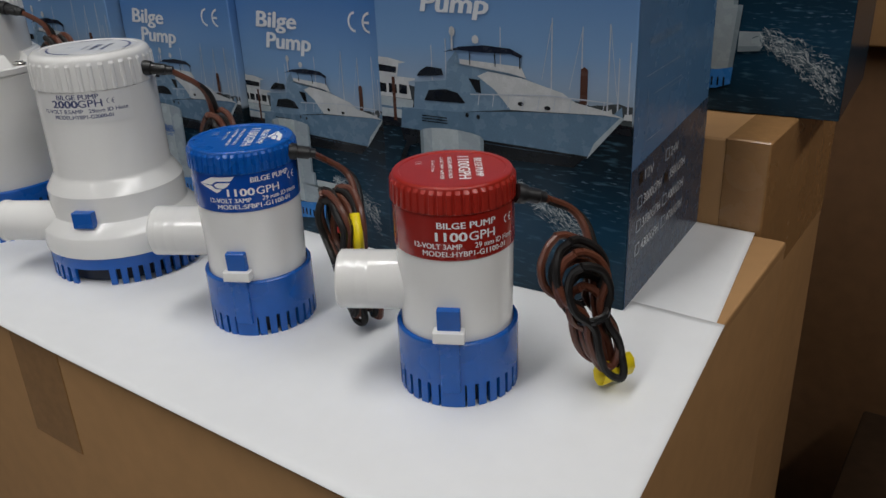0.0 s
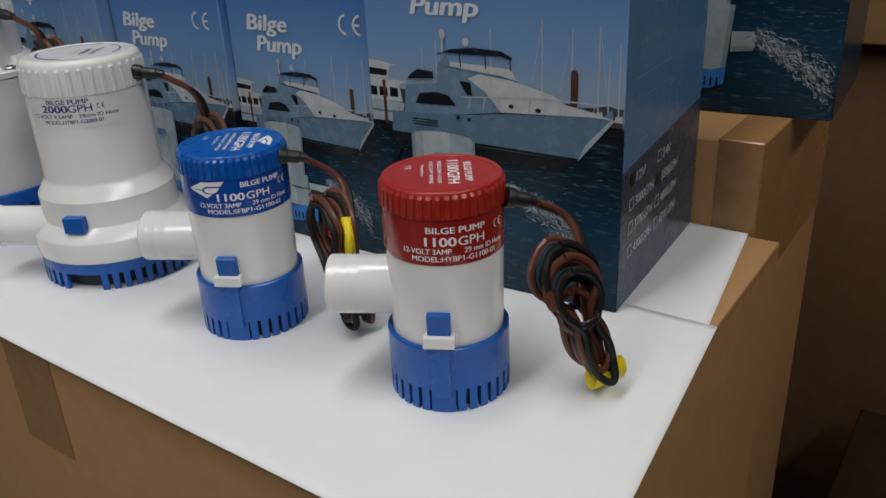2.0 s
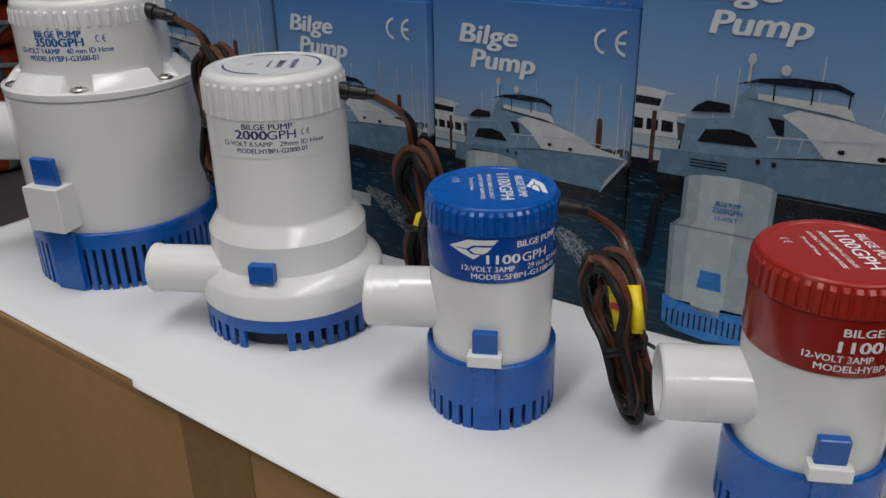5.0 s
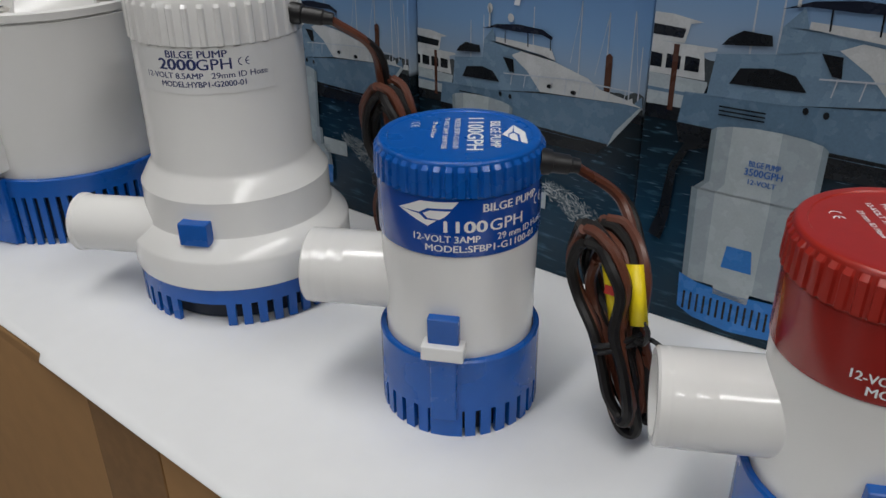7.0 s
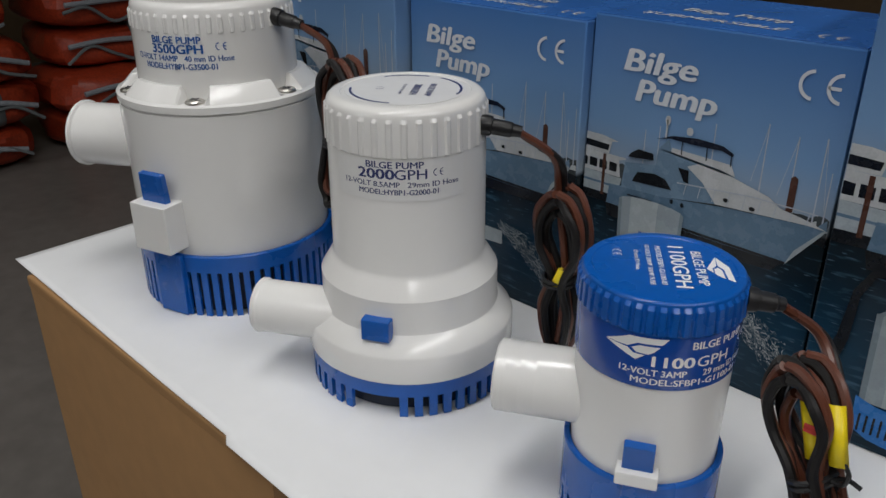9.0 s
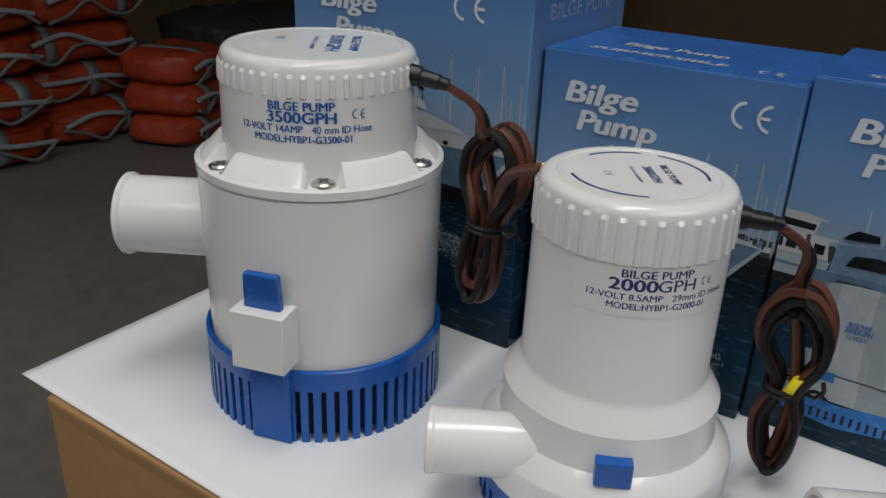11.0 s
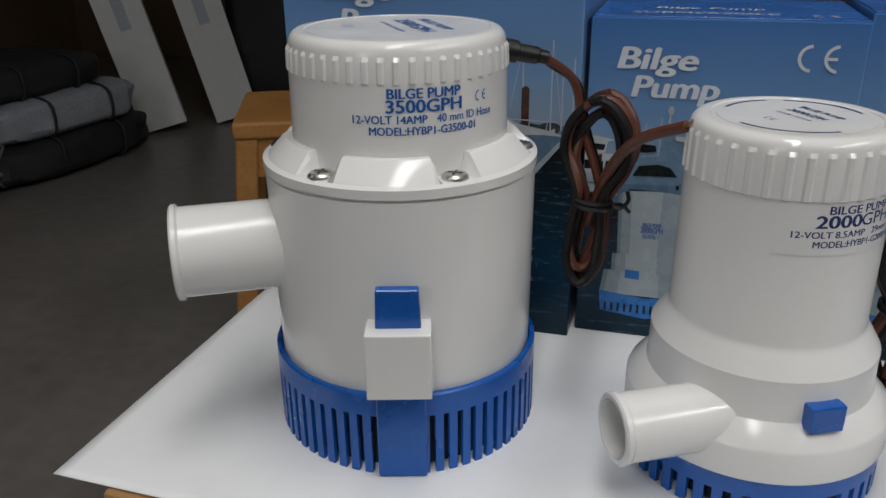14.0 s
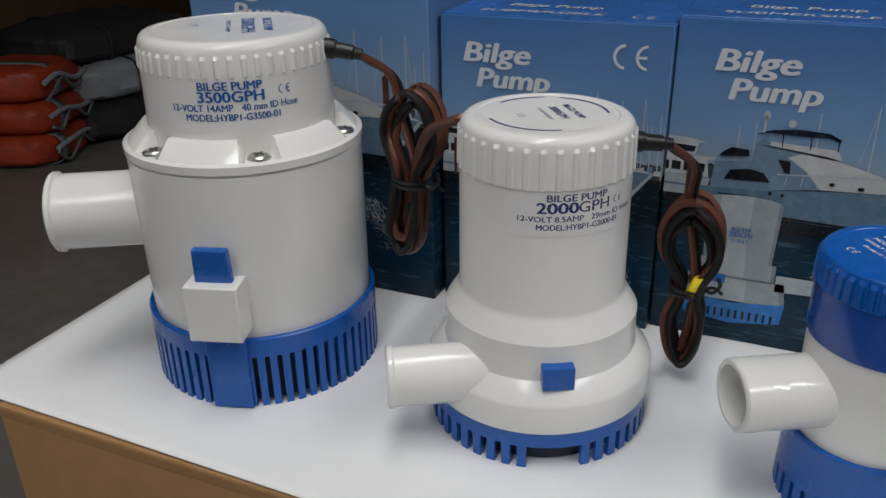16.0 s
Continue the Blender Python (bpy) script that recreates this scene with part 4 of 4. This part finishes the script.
    def strips(name, b0, b1, t0, t1, v0, v1, layer, dome=False):
        """A round body in the photograph: side by side tones from one edge to the other."""
        inks = (I_PUMP_DIM, I_PUMP, I_PUMP_LIT, I_PUMP_LIT, I_PUMP, I_PUMP, I_PUMP_DIM)
        n = len(inks)
        for k, mat in enumerate(inks):
            x0, x1 = (1 - math.cos(math.pi * k / n)) / 2, (1 - math.cos(math.pi * (k + 1) / n)) / 2
            rise = (lambda x: 0.018 * math.sqrt(max(0.0, 1 - (2 * x - 1) ** 2))) if dome else (lambda x: 0.0)
            sag = lambda x: 0.004
            put(name, mat, [(b0 + (b1 - b0) * x0, v0 - sag(x0)), (b0 + (b1 - b0) * x1, v0 - sag(x1)), (t0 + (t1 - t0) * x1, v1 + rise(x1)), (t0 + (t1 - t0) * x0, v1 + rise(x0))], layer)

    # the pictured pump
    if art == "big":
        strips("pictured_cap", 0.18, 0.452, 0.18, 0.452, 0.33, 0.447, 16, True)
        strips("pictured_body", 0.158, 0.462, 0.151, 0.472, 0.122, 0.325, 17)
        strips("pictured_shoulder", 0.151, 0.472, 0.178, 0.452, 0.325, 0.342, 17)
        put("pictured_base", I_PBLUE, [(0.150, 0.128), (0.20, 0.115), (0.30, 0.108), (0.40, 0.113), (0.468, 0.126), (0.458, 0.045), (0.40, 0.028), (0.30, 0.020), (0.20, 0.030), (0.155, 0.048)], 18, "pictured blue pump base")
        for k in range(16):
            u = 0.168 + 0.0182 * k
            put("pictured_slot", I_DARK, [(u, 0.045), (u + 0.006, 0.045), (u + 0.006, 0.088), (u, 0.088)], 19)
        put("pictured_clip", I_PBLUE, [(0.255, 0.165), (0.333, 0.165), (0.325, 0.215), (0.262, 0.215)], 19)
        put("pictured_bracket", I_PUMP_LIT, [(0.245, 0.100), (0.335, 0.094), (0.345, 0.168), (0.238, 0.170)], 18)
        put("pictured_wire", I_DARK, [(0.18, 0.425), (0.12, 0.415), (0.085, 0.36), (0.07, 0.25), (0.05, 0.20), (0.085, 0.19), (0.10, 0.25), (0.105, 0.35), (0.13, 0.398), (0.18, 0.412)], 16)
        lx, lz, su, sv = 0.32, 0.375, 0.62, 0.25
    elif art == "small":
        strips("pictured_cap", 0.24, 0.585, 0.25, 0.575, 0.31, 0.49, 16, True)
        strips("pictured_body", 0.235, 0.587, 0.235, 0.605, 0.13, 0.312, 17)
        put("pictured_base", I_PBLUE, [(0.228, 0.135), (0.30, 0.126), (0.42, 0.122), (0.53, 0.126), (0.590, 0.135), (0.585, 0.085), (0.53, 0.070), (0.42, 0.064), (0.30, 0.070), (0.232, 0.085)], 18, "pictured blue pump base")
        for k in range(14):
            u = 0.25 + 0.0235 * k
            put("pictured_slot", I_DARK, [(u, 0.078), (u + 0.007, 0.078), (u + 0.007, 0.104), (u, 0.104)], 19)
        put("pictured_outlet", I_PUMP, [(0.60, 0.180), (0.685, 0.186), (0.692, 0.212), (0.685, 0.240), (0.60, 0.238)], 17)
        put("outlet_shade", I_PUMP_DIM, [(0.60, 0.180), (0.685, 0.186), (0.69, 0.200), (0.60, 0.196)], 18)
        lx, lz, su, sv = 0.44, 0.36, 0.745, 0.150
    else:
        strips("pictured_cap", 0.165, 0.435, 0.155, 0.445, 0.283, 0.478, 16, True)
        strips("pictured_body", 0.145, 0.455, 0.145, 0.455, 0.228, 0.285, 17)
        strips("pictured_flange", 0.10, 0.51, 0.115, 0.495, 0.150, 0.228, 17)
        put("pictured_base", I_PBLUE, [(0.10, 0.155), (0.30, 0.140), (0.51, 0.158), (0.50, 0.09), (0.30, 0.068), (0.11, 0.085)], 18, "pictured blue pump base")
        for k in range(13):
            u = 0.125 + 0.028 * k
            put("pictured_slot", I_DARK, [(u, 0.086), (u + 0.010, 0.086), (u + 0.010, 0.115), (u, 0.115)], 19)
        put("pictured_clip", I_PBLUE, [(0.205, 0.205), (0.265, 0.203), (0.265, 0.232), (0.205, 0.234)], 19)
        put("pictured_outlet", I_PUMP_LIT, [(0.46, 0.20), (0.61, 0.205), (0.61, 0.255), (0.46, 0.255)], 17)
        lx, lz, su, sv = 0.30, 0.365, 0.66, 0.20
    for k, (body, size) in enumerate((("BILGE PUMP", 0.9), ("3500GPH" if art == "big" else "2000GPH", 1.1), ("12-VOLT", 0.8))):
        part("pictured_lettering", text_width(body, 0.0038 * size, 0.02, 0, 0.082 * w * size), M_INK_BLUE, ob, smooth=False, m=upright(lx + du, lz + 0.016 - 0.018 * k, w, h, 0.0020))
    # water thrown from the pump: thin torn streaks along the jet, in two tones
    thick, thin = bmesh.new(), bmesh.new()
    for k in range(760):
        t = rng.random() ** 0.85
        wide = (0.010 + 0.026 * t) if art != "small" else (0.014 + 0.020 * t)
        u = su - 0.06 + 0.30 * t + rng.gauss(0, 0.010)
        v = sv + 0.070 - 0.13 * t ** 1.5 + max(-1.8, min(1.8, rng.gauss(0, 1))) * wide
        a, b = rng.uniform(0.006, 0.022) * (1.1 - 0.5 * t), rng.uniform(0.0006, 0.0022)
        an = -0.25 - 0.6 * t + rng.gauss(0, 0.55)
        ca, sa, bow = math.cos(an), math.sin(an), rng.uniform(-0.35, 0.35) * a
        pts = []
        for p, q in ((-1, 0), (-0.4, -1), (0.3, -1), (1, 0), (0.4, 1), (-0.5, 0.7)):
            x, y = p * a, q * b + bow * (1 - p * p)
            pts.append((u + x * ca - y * sa, v + (x * sa + y * ca) * w / h))
        flat(thick if k % 5 < 2 else thin, at(pts), w, h, 0.0013 + 0.0000004 * k)
    tagged(part("spray", thick, I_SPRAY_LIT, ob, "printed white water spray", smooth=False), kind="stuff")
    tagged(part("spray", thin, I_SPRAY, ob, "printed grey water spray", smooth=False), kind="stuff")
    # title
    k = 0.78 if art == "big" else 0.94
    rise = 0.012 if art == "big" else 0.006
    part("title", text_width("Bilge", 0.0925 * h * k, 0.045, 0.16, 0.315 * w * k), I_WHITE, ob, "white italic title lettering", smooth=False, m=upright(0.285 + dt, 0.852 + rise, w, h))
    part("title", text_width("Pump", 0.0925 * h * k, 0.045, 0.16, 0.345 * w * k), I_WHITE, ob, "white italic title lettering", smooth=False, m=upright(0.360 + dt, 0.765 + rise * 2.2, w, h))
    part("title_mark", ce_mark(0.138 * w * (0.86 if art == "big" else 1.0)), I_WHITE, ob, smooth=False, m=upright((0.868 if art != "big" else 0.80) + dt * 1.2, 0.897 + rise, w, h))



A0 = -0.1622
box_a = packaging(A0, -0.0015, -A0, 0.148, 0.206, 3.5, "tall blue packaging box printed with a yacht photograph", "big", side=True, dt=-0.02)
box_b = packaging(-0.2903, 0.0040, 0.1255, 0.085, 0.170, 0, "blue packaging box printed with a yacht photograph", "mid", du=0.03, dt=0.018)
box_c = packaging(-0.4123, -0.0030, 0.1215, 0.085, 0.1665, 0.5, "blue packaging box printed with a yacht photograph", "mid", du=0.0, dt=-0.022)
box_d = packaging(-0.568, -0.0135, 0.1535, 0.110, 0.200, 0, "tall blue packaging box standing behind the large pump", "big", du=0.0, dt=-0.02)

# lower dark field, option list and diagram on the side of the tall box
W = -A0
bm = bmesh.new()
bm.faces.new([bm.verts.new(p) for p in ((W + 0.0004, 0.001, 0.001), (W + 0.0004, 0.149, 0.001), (W + 0.0004, 0.149, 0.092), (W + 0.0004, 0.001, 0.084))])
part("side_field", bm, I_SIDE_DARK, box_a, "darker printed lower field", smooth=False)


def on_side(y, z):
    return Matrix.Translation((W + 0.0007, y, z)) @ Matrix.Rotation(radians(90), 4, "Z") @ Matrix.Rotation(radians(90), 4, "X")


part("side_lettering", text_width("WIRING DIAGRAM", 0.0065, 0.0, 0, 0.055), I_FAINT, box_a, smooth=False, m=on_side(0.044, 0.148))
for c, (y0, names) in enumerate(((0.013, ("12V", "3000GPH", "3700GPH", "4300GPH")), (0.060, ("24V", "3500GPH", "4000GPH", "4700GPH")))):
    for k, body in enumerate(names):
        z = 0.0730 - 0.0145 * k
        wide = 0.015 if k == 0 else 0.032
        part("side_lettering", text_width(body, 0.0085, 0.01, 0, wide), I_WHITE, box_a, smooth=False, m=on_side(y0 + 0.010 + wide / 2, z))
        bm = bmesh.new()
        box(bm, -0.0035, 0.0035, 0, 0.007, -0.00005, 0.00005)
        bm.normal_update()
        if (c, k) not in ((0, 0), (1, 1)):
            for q in list(bm.faces):
                if abs(q.normal.z) > 0.9:
                    r = bmesh.ops.inset_individual(bm, faces=[q], thickness=0.0007)
                    bmesh.ops.delete(bm, geom=[q], context="FACES_ONLY")
        part("tick_box", bm, I_WHITE if (c, k) not in ((0, 0), (1, 1)) else I_DARK, box_a, smooth=False, m=on_side(y0 + 0.0035, z - 0.0003))
for y0, y1, z0, z1 in ((0.016, 0.075, 0.132, 0.1326), (0.03, 0.08, 0.120, 0.1206), (0.02, 0.0206, 0.095, 0.125), (0.02, 0.05, 0.0955, 0.096), (0.06, 0.0606, 0.098, 0.118), (0.06, 0.085, 0.1175, 0.118)):
    bm = bmesh.new()
    bm.faces.new([bm.verts.new(p) for p in ((W + 0.0006, y0, z0), (W + 0.0006, y1, z0), (W + 0.0006, y1, z1), (W + 0.0006, y0, z1))])
    part("diagram_line", bm, I_FAINT, box_a, smooth=False)
part("side_lettering", text_width("BILGE PUMP", 0.011, 0.02, 0, 0.075), I_FAINT, box_d, smooth=False, m=Matrix.Translation((0.1537, 0.055, 0.178)) @ Matrix.Rotation(radians(90), 4, "Z") @ Matrix.Rotation(radians(90), 4, "X"))

# ---- back cartons, right of the display ----
back, w_, d_, h_ = carton("back_carton", -0.50, 0.034, 0.162, 0.383, 0.0, T + 0.063, "brown cardboard carton with taped corners")
bm = bmesh.new()
box(bm, w_ - 0.030, w_ + 0.0005, -d_ - 0.0005, d_, h_ - 0.12, h_ + 0.0006, 0.001, 1)
part("tape", bm, M_TAPE, back, "crumpled glossy brown tape over the edge")
box_e = packaging(-0.1238, 0.220, 0.185, 0.15, 0.25, 4, "blue packaging box standing on a brown carton", "small", z=T + 0.0638)
# Added block, not a known stack: keeps the right tube off the aisle.
aisle_light_blocker, w_, d_, h_ = carton("aisle_light_blocker", 0.62, 1.1, -1.5, -0.05, 0.0, 1.25, "tall dark carton block added to shade the aisle", mat=M_CARD_AISLE)
# Lower and aisle cartons carry the gap's shade in their darkened colour.
for x0, x1, y0, y1, z0, z1, mat in ((-0.14, 0.80, 0.62, 1.3, 0.0, 0.77, M_CARD_DARK), (-0.12, 0.74, 0.60, 1.25, 0.77, 1.35, M_CARD), (0.085, 0.58, -0.40, 0.58, 0.0, 0.34, M_CARD_AISLE)):
    ob, w_, d_, h_ = carton("storage_carton", x0, x1, y0, y1, z0, z1, "brown cardboard carton in shadow", mat=mat)
    bm = bmesh.new()
    box(bm, -0.03, 0.03, -d_ - 0.0006, d_ + 0.0006, h_ - 0.08, h_ + 0.0006, 0.0004, 1)
    part("tape", bm, M_TAPE if mat is M_CARD else mat, ob, "brown packing tape over the seam")


# ---- far things ----
def stool():
    ob = thing("wooden_stool", pose(-1.00, 0.96, 0, 0, 0, 24), "plain varnished wooden stool on the floor", "stool")
    bm = bmesh.new()
    box(bm, -0.16, 0.16, -0.13, 0.13, 0.575, 0.605, 0.006, 2)
    part("seat", bm, M_WOOD, ob)
    for sx in (-1, 1):
        for sy in (-1, 1):
            bm = bmesh.new()
            box(bm, -0.019, 0.019, -0.019, 0.019, 0, 0.576, 0.003, 1)
            for v in bm.verts:
                k = 1 - v.co.z / 0.576
                v.co.x += sx * (0.137 + 0.05 * k)
                v.co.y += sy * (0.107 + 0.04 * k)
            part("leg", bm, M_WOOD, ob)
        for z in (0.18, 0.505):
            e = 1 - z / 0.576
            bm = bmesh.new()
            box(bm, -0.12 - 0.05 * e, 0.12 + 0.05 * e, sx * (0.107 + 0.04 * e) - 0.009, sx * (0.107 + 0.04 * e) + 0.009, z, z + (0.070 if z > 0.4 else 0.032), 0.002, 1)
            part("rail", bm, M_WOOD, ob)
            bm = bmesh.new()
            box(bm, sx * (0.137 + 0.05 * e) - 0.009, sx * (0.137 + 0.05 * e) + 0.009, -0.09 - 0.04 * e, 0.09 + 0.04 * e, z, z + (0.070 if z > 0.4 else 0.032), 0.002, 1)
            part("rail", bm, M_WOOD, ob)
    return ob


stool()


def soft_block(bm, cx, cy, cz, sx, sy, sz, power, rough, seed, n=20):
    """A stuffed, rounded bundle: a superellipsoid with an uneven surface."""
    rings = []
    f = lambda c: math.copysign(abs(c) ** power, c)
    for j in range(n + 1):
        v = -math.pi / 2 + math.pi * j / n
        ring = []
        for i in range(2 * n):
            u = 2 * math.pi * i / (2 * n)
            p = Vector((sx * f(math.cos(v)) * f(math.cos(u)), sy * f(math.cos(v)) * f(math.sin(u)), sz * f(math.sin(v))))
            k = 1 + rough * noise.noise((p.x * 9 + seed, p.y * 9, p.z * 9)) + rough * 0.5 * noise.noise((p.x * 25, p.y * 25 + seed, p.z * 25))
            ring.append(bm.verts.new((cx + p.x * k, cy + p.y * k, cz + p.z * (k if v > 0 else 1))))
        rings.append(ring)
    for a, b in zip(rings, rings[1:]):
        for i in range(2 * n):
            bm.faces.new((a[i], a[(i + 1) % (2 * n)], b[(i + 1) % (2 * n)], b[i]))
    bmesh.ops.remove_doubles(bm, verts=bm.verts, dist=0.0005)
    return bm


def bag(x, y, z, sx, sy, sz, yaw, seed):
    ob = thing("orange_bag", pose(x, y, z, 0, 0, yaw), "orange packed bag with pale straps in a stack", "bag", "stacked orange bags")
    part("sack", soft_block(bmesh.new(), 0, 0, sz, sx, sy, sz, 0.55, 0.10, seed), M_ORANGE, ob)
    rng = random.Random(seed)
    bm = bmesh.new()
    path = [Vector((sx * 1.02, -sy * 0.8, sz * 1.2)), Vector((sx * 1.06, -sy * 0.3, sz * (1.3 + rng.uniform(-0.2, 0.3)))), Vector((sx * 1.06, sy * 0.3, sz * (1.1 + rng.uniform(-0.3, 0.3)))), Vector((sx * 1.02, sy * 0.8, sz * 0.9))]
    tube(bm, smooth_path(path, 6), 0.009, 8)
    part("strap", bm, M_WRAP, ob, "pale webbing strap")
    q = rng.uniform(-0.55, 0.55)
    bm = bmesh.new()
    ring = [Vector((sx * 1.03 * math.copysign(abs(math.cos(a)) ** 0.55, math.cos(a)), sy * q, sz + sz * 1.03 * math.copysign(abs(math.sin(a)) ** 0.55, math.sin(a)))) for a in (2 * math.pi * k / 24 for k in range(24))]
    for p, o in zip(ring, ring[1:] + ring[:1]):
        bm.faces.new([bm.verts.new(v + Vector((0, d, 0))) for v, d in ((p, -0.022), (o, -0.022), (o, 0.022), (p, 0.022))])
    bmesh.ops.remove_doubles(bm, verts=bm.verts, dist=0.0005)
    part("band", bm, M_BAND, ob, "flat grey packing band").modifiers.new("thickness", "SOLIDIFY").thickness = 0.003
    bm = bmesh.new()
    cord = [Vector((sx * 1.05, sy * (-0.85 + 0.34 * k), sz * (0.7 + 0.45 * math.sin(k * 1.9 + seed)))) for k in range(6)]
    tube(bm, smooth_path(cord, 5), 0.006, 6)
    part("cord", bm, M_BAND, ob, "grey tangled cord")
    return ob


for col, (x, y, n) in enumerate(((-3.15, 0.42, 7), (-3.12, 0.98, 7), (-3.2, 1.42, 5))):
    for k in range(n):
        bag(x + 0.03 * ((k * 7 + col) % 3 - 1), y + 0.02 * ((k * 5 + col) % 3 - 1), 0.145 * k, 0.22, 0.25, 0.076, 4 * ((k + col) % 3 - 1), 10 * col + k)
for k in range(3):
    bag(-2.80, 1.66, 0.115 * k, 0.16, 0.18, 0.062, 20, 40 + k)


def bundle(name, x, y, z, sx, sy, sz, yaw, mat, label, seed, power=0.5):
    ob = thing(name, pose(x, y, z, 0, 0, yaw), label, "sack")
    part("cover", soft_block(bmesh.new(), 0, 0, sz, sx, sy, sz, power, 0.10, seed), mat, ob)
    for q in (-0.35, 0.4):
        bm = bmesh.new()
        pts = [Vector((sx * 1.03 * abs(math.cos(a)) ** power * (1 if math.cos(a) > 0 else -1), sy * q, sz + sz * 1.03 * abs(math.sin(a)) ** power * (1 if math.sin(a) > 0 else -1))) for a in (2 * math.pi * k / 24 for k in range(24))]
        tube(bm, pts + [pts[0]], 0.006, 6)
        part("strap", bm, M_TYRE, ob, "thin black binding strap")
    return ob


bundle("dark_sack", -2.86, 2.20, 0.0, 0.30, 0.40, 0.085, -8, M_TYRE, "black rolled bundle lying on the floor", 3)
bundle("wrapped_roll", -2.84, 2.18, 0.15, 0.27, 0.37, 0.08, -8, M_WRAP, "pale plastic wrapped bundle on a black one", 4)
bundle("dark_sack", -2.90, 2.12, 0.29, 0.26, 0.33, 0.07, -8, M_TYRE, "black bundle lying on a wrapped one", 5)
bundle("dark_sack", -2.3, 3.35, 0.0, 0.24, 0.30, 0.55, 10, M_TYRE, "tall black sack standing by the wall", 6)


def panel(x, y, yaw, lean, w, h):
    ob = thing("leaning_panel", pose(x, y, 0.0, 0, lean, yaw), "tall white boxed panel leaning beside the wall", "panel", "leaning panels")
    bm = bmesh.new()
    box(bm, -w / 2, w / 2, -0.03, 0.03, 0.03, h, 0.004, 2)
    part("board", bm, M_PANEL, ob)
    bm = bmesh.new()
    box(bm, -w * 0.12, w * 0.12, -0.0312, -0.0302, h * 0.25, h * 0.48)
    part("print", bm, I_MAST, ob, "faint grey print", smooth=False)


panel(-2.62, 2.72, 32, -13, 0.20, 1.9)
panel(-2.40, 2.98, 32, -13, 0.20, 1.9)
for n, (x, y) in enumerate(((-0.30, -0.95), (-2.3, -1.0), (1.5, -0.7))):
    ob = thing("ceiling_light", pose(x, y, 2.735), "slim fluorescent batten lamp under the ceiling", "lamp", "batten lamps")
    bm = bmesh.new()
    box(bm, -0.09, 0.09, -1.25, 1.25, 0.02, 0.065, 0.006, 2)
    part("housing", bm, M_CEIL, ob)
